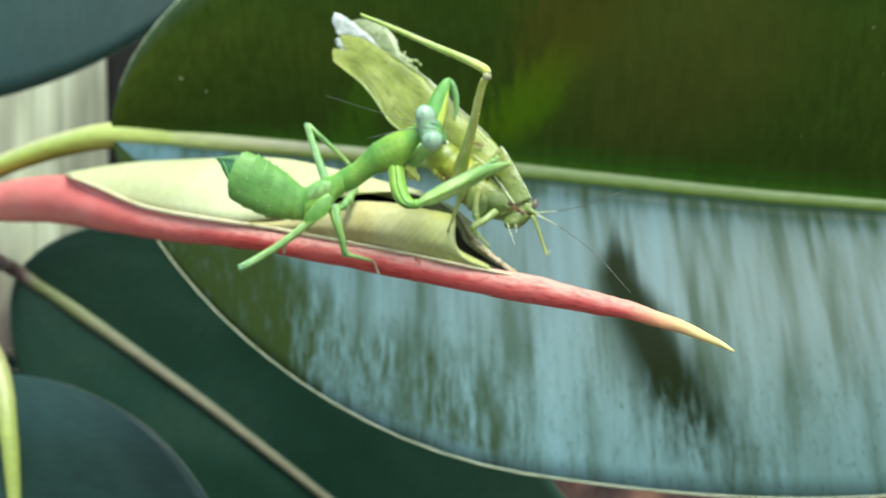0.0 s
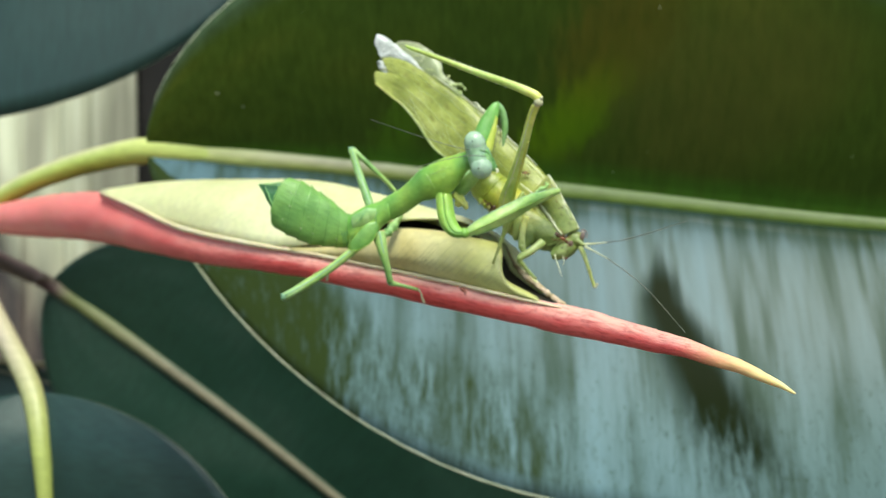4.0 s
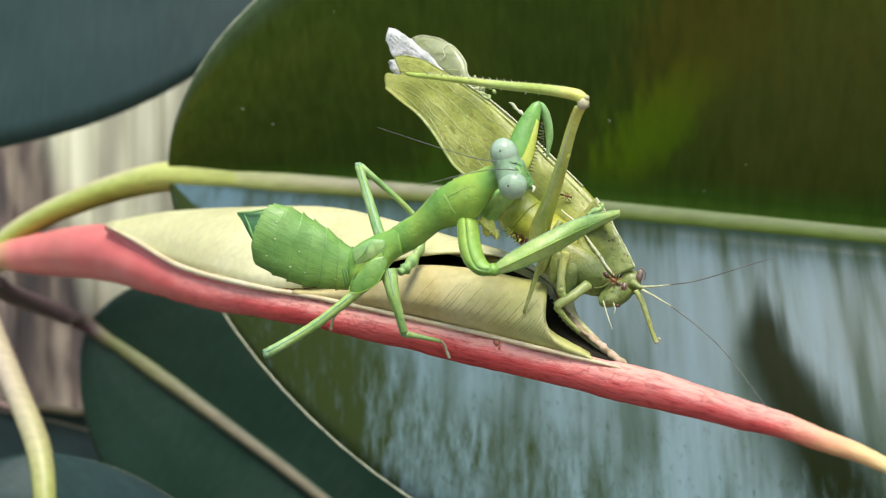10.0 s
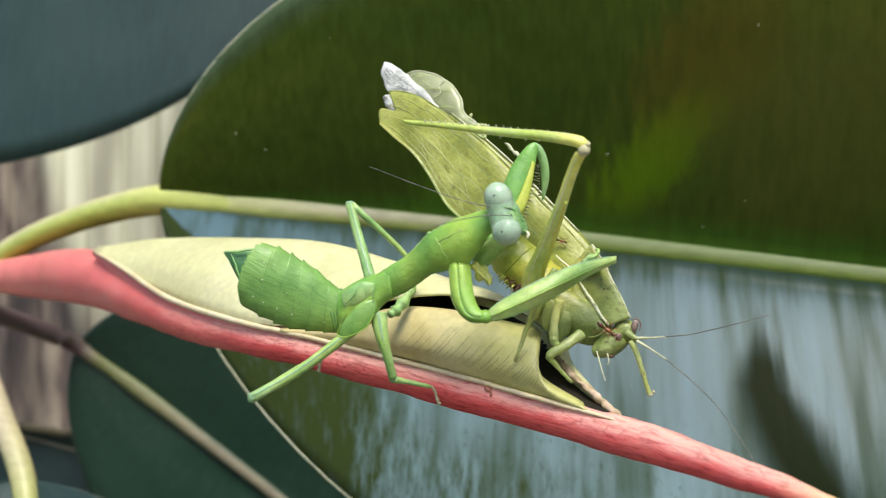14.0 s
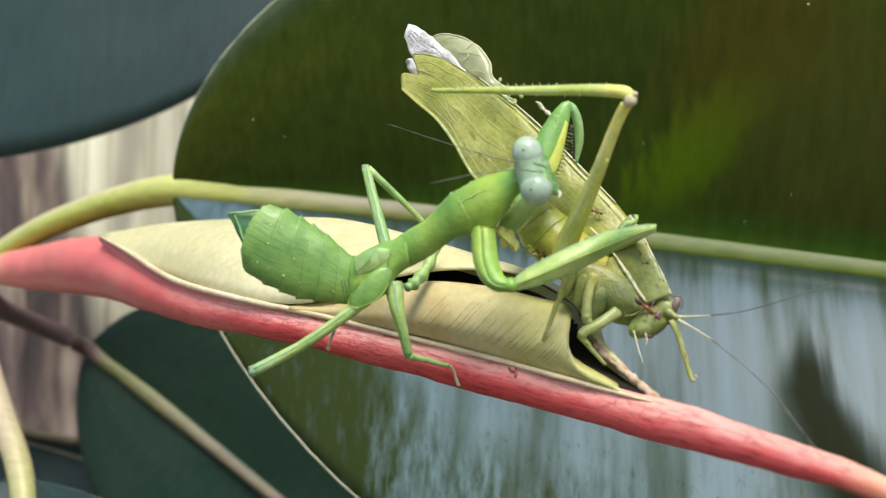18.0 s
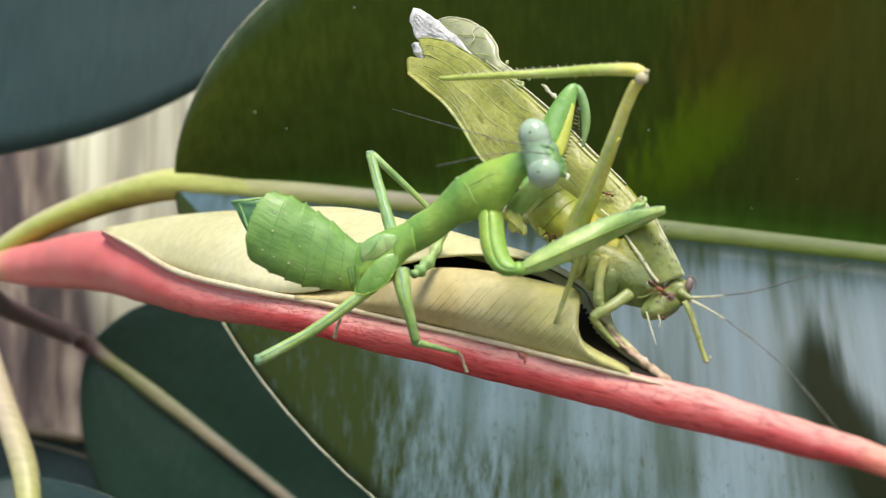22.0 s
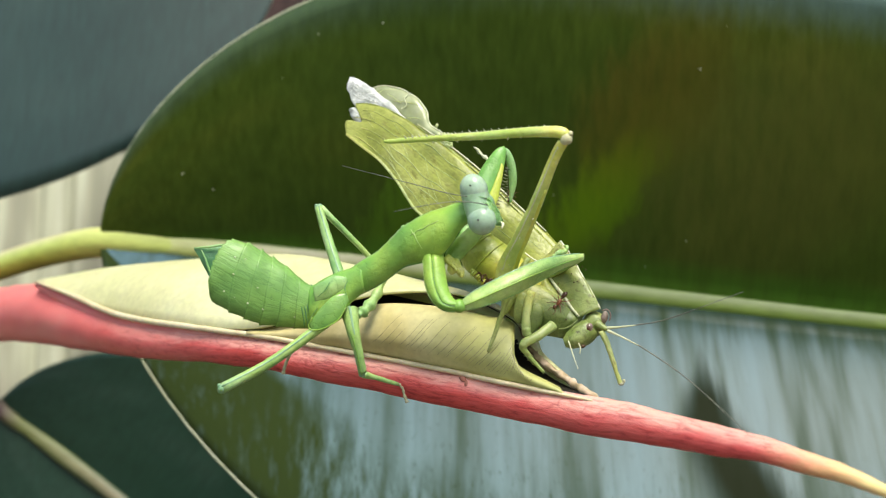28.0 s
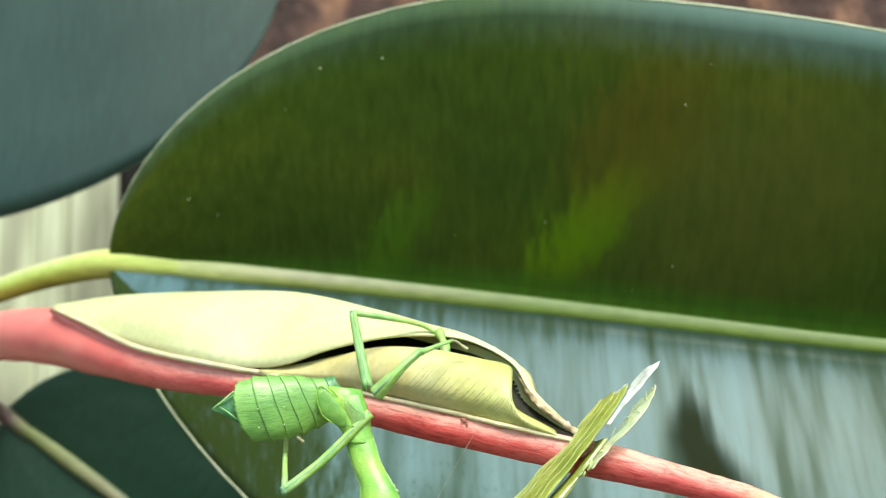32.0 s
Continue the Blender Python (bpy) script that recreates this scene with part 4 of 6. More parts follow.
def wrap():
    grid = []
    for i in range(61):
        s = i / 60
        f, c = np.array(free_edge_at(s)), np.array(at_s(crest, s))
        k = np.array(at_s(keel_top, s))
        span = np.linalg.norm(c - f)
        mid1 = f * 0.62 + c * 0.38 + np.array((0, -0.1 * span, 0.03 * span))
        mid2 = f * 0.25 + c * 0.75 + np.array((0, -0.07 * span, 0.04 * span))
        h = max(c[2] - k[2], 0.2)
        b1 = c + np.array((0, 0.35 * h, -0.12 * h))
        b2 = c + np.array((0, 0.55 * h, -0.5 * h))
        b3 = k + np.array((0, 0.5 * h + 1.0, -0.3))
        grid.append([tuple(q) for q in curve([f, mid1, mid2, c, b1, b2, b3], 3)])
    return sheet(grid)


def free_edge_at(s):
    return at_s(free_edge, s)


def shade_sheet():
    """A near-black sheet added for the shade inside the rolled leaf, a little within the outer layer."""
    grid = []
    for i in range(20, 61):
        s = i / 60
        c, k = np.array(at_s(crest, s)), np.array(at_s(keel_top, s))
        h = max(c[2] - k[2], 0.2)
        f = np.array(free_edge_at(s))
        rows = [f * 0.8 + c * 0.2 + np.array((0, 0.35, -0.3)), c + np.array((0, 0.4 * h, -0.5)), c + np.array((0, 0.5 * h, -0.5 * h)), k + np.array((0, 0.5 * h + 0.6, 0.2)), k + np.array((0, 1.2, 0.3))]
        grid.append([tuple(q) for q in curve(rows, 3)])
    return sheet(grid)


part("inner_shade", shade_sheet(), ROLL_SHADE, new_leaf, "near-black sheet painting the shade inside the rolled leaf")
part("outer_wrap", wrap(), CREAM, new_leaf, "pale cream outer layer of the rolled leaf", thick=0.3)
inner_top = [(-31, 203, 7.2), (-25.2, 200, 7.8), (-20.8, 197.5, 8.6), (-13.8, 193.5, 9.8), (-7.2, 190.5, 9.4), (-1.2, 188.5, 8.2), (2.7, 187.5, 7.1), (2.2, 186, 4.8), (3.0, 184.4, 2.3), (7.6, 181.2, -0.3)]
inner_low = [(-31, 201, 6.8), (-25, 198.4, 6.0), (-19, 195.5, 4.8), (-12.5, 191.8, 3.6), (-6.5, 188.2, 2.4), (-2, 185.9, 1.4), (1.5, 184.2, 0.6), (3.6, 183.1, 0.1), (5.2, 182.1, -0.3), (8, 180, -0.9)]


def roll():
    grid = []
    for i in range(49):
        s = i / 48
        a, b = np.array(at_s(inner_low, s)), np.array(at_s(inner_top, s))
        h = np.linalg.norm(b - a)
        m1 = a * 0.66 + b * 0.34 + np.array((0, -0.28 * h, 0))
        m2 = a * 0.25 + b * 0.75 + np.array((0, -0.22 * h, 0.02 * h))
        e1 = b + np.array((-0.02 * h, 0.3 * h, -0.06 * h))
        e2 = b + np.array((-0.1 * h, 0.42 * h, -0.4 * h))
        grid.append([tuple(q) for q in curve([a, m1, m2, b, e1, e2], 4)])
    return sheet(grid)


part("inner_roll", roll(), TAN, new_leaf, "tan inner layer of the rolled leaf with fine veins", thick=0.3)
def roll_row(s):
    a, b = np.array(at_s(inner_low, s)), np.array(at_s(inner_top, s))
    h = np.linalg.norm(b - a)
    m1 = a * 0.66 + b * 0.34 + np.array((0, -0.28 * h, 0))
    m2 = a * 0.25 + b * 0.75 + np.array((0, -0.22 * h, 0.02 * h))
    return curve([a, m1, m2, b, b + np.array((0, 0.3 * h, -0.06 * h))], 4)


rng = random.Random(21)
for i in range(36):
    s0 = 0.28 + 0.016 * i + rng.uniform(-0.006, 0.006)
    reach = rng.randint(6, 12)
    vein = [(*(np.array(roll_row(min(s0 + 0.013 * j, 0.97))[j]) + np.array((0, -0.17, 0))), 0.024 if j < reach - 2 else 0.01) for j in range(1, reach)]
    part("vein", tube(vein, n=4, k=2), RIB_DULL, new_leaf)
part("dry_rim", crumple(tube([(3.4, 190.5, 7.0, 0.15), (4.9, 188.3, 4.2, 0.28), (6.4, 186, 2.4, 0.42), (8.2, 184, 1.0, 0.48), (10.6, 180.2, -0.8, 0.3), (13, 177.4, -1.9, 0.1)], n=12, k=10), 0.3, 0.9), DRY, new_leaf, "dry pinkish torn rim")
part("scar", crumple(add_blob(blob((-3.1, 186.0, 0.8), (0.42, 0.2, 0.3), (0, 20, 0)), (-2.8, 186.0, 0.2), (0.22, 0.18, 0.5), (0, 12, 0)), 0.25, 1.2), SCAR, new_leaf, "small brown scar")
part("pale_rim", crumple(tube([(-77.5, 252.6, 18.6, 0.2), (-66.9, 240.2, 15.1, 0.4), (-57.6, 228.7, 11.75, 0.45), (-49.7, 218.9, 9.8, 0.45), (-37.5, 205.9, 7.75, 0.38), (-28.7, 200.1, 6.4, 0.34), (-21, 196.2, 4.95, 0.3), (-7.2, 188.4, 2.25, 0.3), (0, 184.7, 0.65, 0.3), (6, 181.2, -0.65, 0.28), (11, 178, -1.7, 0.1)], n=10, k=8), 0.06, 2.0), RIM, new_leaf, "pale upper rim of the red keel")
rng = random.Random(5)
for i in range(16):
    s, v = rng.uniform(0.05, 0.62), rng.uniform(0.08, 0.92)
    c = at_s(even(main_mid), s)
    h = ellipse_shape(s * 280, 95, 280, 1.22)
    d = Vector((0, -0.42, 0.9)).normalized() * 58 * h * v
    q = Vector(c[:3]) + d + Vector((0, 5 * (v * v - v) * 2 * h - 0.5, 0))
    r = rng.uniform(0.08, 0.17)
    part("dust_speck", blob(q, (r, 0.1, r), seg=6), KAT_PALE, main_leaf, "white dust speck")


# ---- praying mantis ----
def loft(top, bot, u0=0.0, u1=1.0, steps=14, n=36, front=0.6, back=0.6, sharp=1.0, grow=None, bow=None):
    """A body between an upper and a lower edge line: each section is rounded (sharp 1) or ridged in the middle (sharp 1.5).
    front, back: its depth towards and away from the viewer over its half width; grow(u, turn) swells it, bow(u, turn) moves it lengthwise, in mm."""
    bm = bmesh.new()
    uv = bm.loops.layers.uv.new("UVMap")
    rings = []
    for i in range(steps + 1):
        u = u0 + (u1 - u0) * i / steps
        T, B = Vector(at_s(top, u)[:3]), Vector(at_s(bot, u)[:3])
        ahead = (Vector(at_s(top, min(u + 0.02, 1))[:3]) + Vector(at_s(bot, min(u + 0.02, 1))[:3]) - Vector(at_s(top, max(u - 0.02, 0))[:3]) - Vector(at_s(bot, max(u - 0.02, 0))[:3])).normalized()
        c, h = (T + B) / 2, (T - B) / 2
        row = []
        for j in range(n):
            a = 2 * math.pi * j / n
            x, y = (math.copysign(abs(f) ** sharp, f) for f in (math.cos(a), math.sin(a)))
            g = grow(u, a) if grow else 1.0
            q = c + (h * x + Vector((0, -1, 0)) * h.length * y * (front if y > 0 else back)) * g
            if bow:
                q = q + ahead * bow(u, a)
            row.append(bm.verts.new(mm(*q)))
        rings.append(row)
    for i, (A, B) in enumerate(zip(rings, rings[1:])):
        for j in range(n):
            f = bm.faces.new((A[j], A[(j + 1) % n], B[(j + 1) % n], B[j]))
            for l, (p, q) in zip(f.loops, ((i, j), (i, j + 1), (i + 1, j + 1), (i + 1, j))):
                l[uv].uv = (u0 + (u1 - u0) * p / steps, q / n)
    bm.faces.new(rings[0][::-1])
    bm.faces.new(rings[-1])
    return bm


def lift_line(top, bot, across, front, r, u0, u1, k=7, proud=0.98, sharp=1.0):
    """Rows for a thin line along the viewer's side of a loft, at the turn across (0 upper edge, 180 lower edge)."""
    out = []
    for i in range(k):
        u = u0 + (u1 - u0) * i / (k - 1)
        T, B = Vector(at_s(top, u)[:3]), Vector(at_s(bot, u)[:3])
        c, h, a = (T + B) / 2, (T - B) / 2, radians(across)
        x, y = (math.copysign(abs(f) ** sharp, f) for f in (math.cos(a), math.sin(a)))
        q = c + h * x * proud + Vector((0, -1, 0)) * h.length * front * y * proud
        out.append((*q, r * (0.5 + 0.5 * math.sin(math.pi * (0.1 + 0.8 * i / (k - 1))))))
    return out


mantis = thing("praying_mantis", (-17, 183, 10), "bright green praying mantis nymph feeding on a katydid", "insect")
front, middle, back_parts = [], [], []
TARSUS = skin("foot_buff", (0.3, 0.3, 0.16), (0.42, 0.42, 0.26), (0.52, 0.5, 0.34), 400, 0.6)

# abdomen: seven overlapping rings, widest behind, its last edge toothed
back_line = [(-18.4, 183.6, 12.0), (-19.3, 183.6, 12.3), (-20.66, 183.4, 13.2), (-22.09, 183.2, 14.5), (-23.52, 183, 15.55), (-24.9, 182.6, 16.45), (-26.27, 182.2, 17.15), (-27.5, 182, 17.5)]
belly_line = [(-18.4, 183.6, 7.5), (-19.6, 183.6, 7.25), (-21.2, 183.4, 7.4), (-23.2, 183.2, 7.6), (-25.1, 183, 7.9), (-26.9, 182.6, 8.55), (-28.5, 182.2, 9.35), (-29.9, 182, 10.3)]
cuts = [0.0, 0.16, 0.3, 0.44, 0.58, 0.71, 0.85, 1.0]


def ring_lift(lo, hi):
    def grow(u, a):
        f = (u - lo) / (hi - lo)
        tooth = noise.noise(Vector((math.cos(a) * 9, math.sin(a) * 9, lo * 20)))
        return 0.972 + 0.035 * f * f + 0.06 * max(f - 0.75, 0) * 4 * max(tooth, -0.3) * abs(math.cos(a)) ** 4
    return grow


def tail_bow(u, a):
    facing = abs(math.sin(a))
    rag = noise.noise(Vector((math.cos(a) * 7.0, math.sin(a) * 7.0, 3.1))) + 0.5 * noise.noise(Vector((math.cos(a) * 17, math.sin(a) * 17, 8.1)))
    return facing * (-0.5 * math.sin(math.pi * u) + 1.9 * max(u - 0.8, 0) * 5 * 0.75) + 0.34 * rag * max(u - 0.9, 0) * 10


for i, (lo, hi) in enumerate(zip(cuts, cuts[1:])):
    seg = crumple(loft(back_line, belly_line, max(lo - 0.015, 0), min(hi + 0.012, 1), 12, 72, 0.5, 0.42, 1.0, ring_lift(lo, hi), tail_bow), 0.14, 2.6)
    back_parts.append(part("abdomen_segment", seg, MANTIS_FOLD if i == 0 else MANTIS_BELLY, mantis, "blue-green folded segment" if i == 0 else ""))
for u in (0.05, 0.09, 0.125, 0.165, 0.2):
    rows = []
    for k in range(9):
        a = radians(28 + 130 * k / 8)
        T, B = Vector(at_s(back_line, u)[:3]), Vector(at_s(belly_line, u)[:3])
        c, h = (T + B) / 2, (T - B) / 2
        rows.append((*(c + h * math.cos(a) * 0.99 + Vector((-0.3 * math.sin(2 * a) - 0.4 * math.sin(a), -1.02 * h.length * 0.5 * math.sin(a), 0))), 0.05 + 0.05 * math.sin(math.pi * k / 8)))
    back_parts.append(part("abdomen_fold", crumple(tube(rows, n=6, k=2), 0.08, 0.8), MANTIS_FOLD, mantis, "dark skin fold"))
tail_top, tail_low = [(-27.8, 181.9, 17.2), (-29.2, 181.6, 16.9), (-30.6, 181.4, 16.75), (-31.8, 181.3, 16.75), (-32.4, 181.2, 16.65)], [(-29.4, 181.9, 11.4), (-30.1, 181.6, 12.3), (-31.0, 181.4, 14.0), (-31.8, 181.3, 15.6), (-32.35, 181.2, 16.4)]
back_parts.append(part("tail_lobe", crumple(loft(tail_top, tail_low, 0, 1, 14, 24, 0.16, 0.16, 1.3), 0.1, 0.9), MANTIS_FOLD, mantis, "pointed dark leafy tail lobe"))
for rows in ([(-29.0, 180.95, 16.9, 0.12), (-30.4, 180.95, 16.72, 0.15), (-31.6, 181.0, 16.65, 0.1), (-32.3, 181.1, 16.55, 0.03)], [(-30.0, 180.9, 12.6, 0.06), (-30.6, 180.8, 14.2, 0.13), (-31.1, 180.9, 15.6, 0.1), (-31.5, 181.0, 16.4, 0.03)]):
    back_parts.append(part("tail_rib", crumple(tube(rows, n=8), 0.06, 0.5), MANTIS_PALE, mantis, "pale rib of the tail lobe"))
dots = bmesh.new()
rng = random.Random(3)
for across, us in ((57, (0.24, 0.36, 0.5, 0.65, 0.79, 0.92)), (120, (0.26, 0.38, 0.52, 0.66, 0.8, 0.93)), (86, (0.33, 0.6, 0.87))):
    for u in us:
        q = lift_line(back_line, belly_line, across + rng.uniform(-4, 4), 0.5, 0.1, u, u + 0.01, 2, 1.0)[0]
        r = rng.uniform(0.05, 0.1)
        add_blob(dots, (q[0] - 0.5 * math.sin(math.pi * u), q[1] - 0.04, q[2]), (r * 1.2, 0.08, r), seg=8)
back_parts.append(part("pale_dots", dots, KAT_PALE, mantis, "rows of tiny cream dots"))

# thorax with the small wing buds
thorax_top = [(-19.6, 183.4, 12.0), (-18.4, 183, 12.75), (-16.9, 182.8, 13.5), (-15.2, 182.4, 14.1), (-13.6, 181.9, 14.7)]
thorax_low = [(-19.5, 183.4, 7.6), (-18.0, 183, 7.4), (-15.9, 182.8, 8.4), (-14.7, 182.4, 10.2), (-13.2, 181.9, 11.4)]
middle.append(part("thorax", crumple(loft(thorax_top, thorax_low, 0, 1, 24, 40, 0.62, 0.6), 0.1, 1.3), MANTIS, mantis))
bud_top = [(-15.15, 181.2, 11.2), (-16.5, 180.9, 10.9), (-17.8, 180.8, 9.75), (-18.8, 180.9, 8.5), (-19.3, 181.1, 7.75)]
bud_low = [(-14.9, 181.2, 10.3), (-15.7, 180.9, 8.55), (-16.9, 180.8, 7.6), (-18.3, 180.9, 7.05), (-19.15, 181.1, 7.15)]
bud = part("wing_bud", loft(bud_top, bud_low, 0, 1, 20, 28, 0.22, 0.22, 1.2), MANTIS_DEEP, mantis, "small paddle-shaped wing bud")
part("bud_rim", tube([(*(Vector(at_s(bud_low, s)[:3]) + Vector((0, -0.15, 0))), 0.07) for s in (0.1, 0.3, 0.5, 0.7, 0.85, 1.0)] + [(-19.35, 180.95, 7.6, 0.07), (-18.9, 180.75, 8.5, 0.05)], n=6), MANTIS, bud, "pale rim of the wing bud")
bud2 = part("wing_bud", crumple(loft([(-15.2, 181.4, 13.0), (-16.6, 181.2, 13.2), (-17.9, 181.3, 12.6), (-19.0, 181.6, 12.0)], [(-15.0, 181.4, 11.7), (-16.1, 181.2, 11.3), (-17.4, 181.2, 10.5), (-18.7, 181.6, 10.3)], 0, 1, 16, 24, 0.28, 0.3, 1.2), 0.08, 0.8), MANTIS_PALE, mantis, "pale folded wing bud")
middle += [bud, bud2]
for rows in ([(-15.0, 180.9, 12.6, 0.04), (-15.3, 180.75, 11.8, 0.07), (-15.1, 180.8, 10.9, 0.04)], [(-17.0, 180.7, 12.4, 0.04), (-17.5, 180.6, 11.5, 0.06), (-18.3, 180.8, 10.8, 0.04)], [(-18.4, 181.3, 9.6, 0.03), (-18.9, 181.4, 8.9, 0.06), (-19.3, 181.4, 8.2, 0.03)]):
    middle.append(part("crease", tube(rows, n=6), MANTIS_FOLD, mantis))

# long neck shield
pro_top = [(-15.6, 182.8, 13.5), (-14.07, 182, 14.6), (-11.7, 181, 15.85), (-10.1, 180, 17.15), (-8.7, 179.3, 18.35), (-6.2, 178.6, 19.7), (-4.2, 178, 20.3), (-2.4, 177.2, 20.75), (-1.0, 176.8, 20.9)]
pro_low = [(-14.4, 182.8, 10.8), (-12.4, 182, 11.65), (-10.4, 181, 12.75), (-8.6, 180, 13.95), (-6.8, 179.3, 14.3), (-4.8, 178.6, 14.75), (-3.5, 178, 15.9), (-2.1, 177.2, 17.85), (-1.0, 176.8, 18.6)]
pro = part("prothorax", crumple(loft(pro_top, pro_low, 0, 1, 48, 44, 0.66, 0.6, 1.06), 0.05, 1.5), MANTIS, mantis, "long green neck shield")
front.append(pro)
part("crease", crumple(tube(lift_line(pro_top, pro_low, 66, 0.66, 0.07, 0.52, 0.7, 8, 0.975), n=6), 0.1, 0.8), MANTIS_PALE, pro, "pale keel along the neck shield")
part("crease", crumple(tube([(-7.8, 177.4, 17.9, 0.02), (-7.4, 176.72, 17.2, 0.07), (-7.0, 176.6, 16.4, 0.05), (-6.4, 176.8, 15.6, 0.02)], n=6), 0.1, 0.7), MANTIS_PALE, pro, "pale cross groove")
for side, mat in ((7, MANTIS_PALE), (172, MANTIS_DEEP)):
    part("side_keel", crumple(tube(lift_line(pro_top, pro_low, side, 0.66, 0.13, 0.1, 0.85, 14, 0.97), n=8), 0.06, 0.7), mat, pro, "raised edge of the neck shield")
bumps = bmesh.new()
for u, r in ((0.4, 0.14), (0.455, 0.16), (0.5, 0.3), (0.53, 0.17), (0.57, 0.13), (0.6, 0.19), (0.635, 0.12), (0.67, 0.15), (0.72, 0.1)):
    q = at_s(pro_top, u)
    add_blob(bumps, (q[0], q[1], q[2]), (r, r, r * 0.8), (0, -35, 0), 8)
part("tubercles", bumps, MANTIS_PALE, pro, "uneven tiny teeth along the upper edge")

# head: two whitish eyes on a banded mint-green brow, the face pointing away
head = part("head", add_blob(tube([(-1.15, 175.5, 23.1, 0.5), (-0.92, 175.4, 22.4, 1.35), (-0.72, 175.35, 21.4, 1.5), (-0.45, 175.3, 20.2, 1.46), (-0.1, 175.1, 19.0, 1.5), (0.08, 175.0, 18.2, 1.4), (0.2, 175.0, 17.4, 0.6)], n=32, k=6, depth=0.92), (-0.1, 175.7, 20.1), (1.6, 1.25, 1.7), (0, -13, 0), 20), MINT, mantis, "long pale mint-green head")
front.append(head)
face_top, face_low = [(-0.3, 175.4, 21.7), (0.7, 175.2, 21.2), (1.45, 175.4, 20.2), (2.05, 175.8, 19.2), (2.3, 176.1, 18.6)], [(0.2, 175.4, 18.3), (0.9, 175.2, 18.0), (1.5, 175.4, 17.9), (1.9, 175.8, 17.9), (2.15, 176.1, 18.1)]
part("face", crumple(loft(face_top, face_low, 0, 1, 16, 24, 0.65, 0.6, 1.1), 0.12, 0.6), MANTIS_FACE, head, "green pointed face with a fine mesh of lines")
for c, r, turn, pt in (((-0.8, 175.25, 21.85), (1.5, 1.42, 1.72), -20, (-1.15, 173.85, 22.05)), ((0.04, 174.85, 18.42), (1.56, 1.46, 1.6), -10, (-0.35, 173.42, 18.25))):
    part("eye", blob(c, r, (0, turn, 0), 32), EYE, head, "whitish green compound eye")
    part("pupil", blob(pt, (0.11, 0.07, 0.12), seg=8), PUPIL, head, "tiny dark pupil spot")
for k, (z, x) in enumerate(((20.95, -0.1), (20.35, 0.05), (19.75, 0.2), (19.4, 0.3))):
    part("head_band", tube([(x - 2.05, 175.2, z + 0.2, 0.02), (x - 1.55, 174.4, z + 0.1, 0.06), (x - 0.6, 174.08, z, 0.08), (x + 0.5, 174.2, z - 0.25, 0.06), (x + 1.2, 174.9, z - 0.5, 0.02)], n=6), MANTIS_DEEP, head, "thin green band across the head")
for k in range(5):
    u = 0.2 + 0.17 * k
    part("face_ridge", tube(lift_line(face_top, face_low, 50, 0.65, 0.07, u, u + 0.14, 3, 1.0) + lift_line(face_top, face_low, 110, 0.65, 0.06, u + 0.1, u - 0.04, 3, 1.0)[1:], n=5, k=3), MANTIS_PALE if k % 2 else MANTIS_DEEP, head)
part("mouth_feeler", tube([(2.1, 175.6, 18.3, 0.12), (2.3, 175.3, 18.0, 0.16), (2.15, 175.1, 17.6, 0.08)], n=6), KAT_PALE, head, "whitish mouth feeler")
part("antenna", tube([(0.6, 174.2, 20.7, 0.06), (-3, 174.5, 21.2, 0.055), (-7.8, 176.5, 22.8, 0.045), (-16.1, 184, 26.2, 0.025)], n=6), HAIR, head, "thin grey antenna")
part("antenna", tube([(0.7, 173.8, 19.9, 0.06), (-1.5, 171.5, 19.9, 0.055), (-4.4, 168.5, 19.3, 0.045), (-8.8, 166, 18.1, 0.025)], n=6), HAIR, head, "thin grey antenna")


def spines(a, b, off, n, size):
    bm = bmesh.new()
    A, B, O = np.array(a, float), np.array(b, float), np.array(off, float)
    for i in range(n):
        q = A + (B - A) * i / (n - 1)
        add_tube(bm, [(*q, 0.11), (*(q + O * size * (1.0 if i % 2 else 0.65)), 0.02)], n=5, k=1)
    return bm


# the nearer grasping leg: a grooved upper piece and a ridged, blade-like thigh with the shin folded behind it
outer, groove, inner = [(-6.5, 178.6, 15.2), (-6.25, 177.6, 12.0), (-5.5, 177, 10.1), (-4.35, 176.7, 8.95), (-2.85, 176.7, 8.7)], [(-5.5, 178.0, 15.2), (-5.15, 176.9, 11.9), (-4.5, 176.4, 10.0), (-3.7, 176.2, 9.4), (-2.5, 176.4, 9.3)], [(-4.2, 178.6, 15.2), (-3.8, 177.6, 12.1), (-3.3, 177, 10.6), (-2.8, 176.8, 10.0), (-2.1, 176.8, 9.9)]
near_leg = part("foreleg", loft(outer, groove, 0, 1, 24, 24, 0.75, 0.9), MANTIS, mantis, "raptorial foreleg")
part("coxa_side", loft(groove, inner, 0, 1, 24, 24, 0.65, 0.8), MANTIS, near_leg, "bright green inner half")
part("groove", tube([(*(Vector(at_s(groove, s)[:3]) + Vector((0, -0.12, 0))), 0.06) for s in (0.05, 0.25, 0.5, 0.75, 0.95)], n=6), MANTIS_FOLD, near_leg, "dark groove")
part("coxa_rim", tube([(*(Vector(at_s(outer, s)[:3]) + Vector((0, -0.1, 0))), 0.06) for s in (0.05, 0.3, 0.55, 0.8, 1.0)], n=6), MANTIS_PALE, near_leg, "pale outer rim")
part("joint", crumple(blob((-2.5, 176.7, 9.35), (0.75, 0.7, 0.72), (0, 20, 0), 18), 0.1, 0.6), MANTIS, near_leg, "rounded joint")
thigh_top = [(-2.55, 176.8, 9.75), (-1.5, 176.8, 10.55), (-0.4, 177, 11.3), (2.8, 177.6, 12.95), (6.5, 179, 14.6), (9.7, 181.5, 15.45), (11.5, 183, 15.7)]
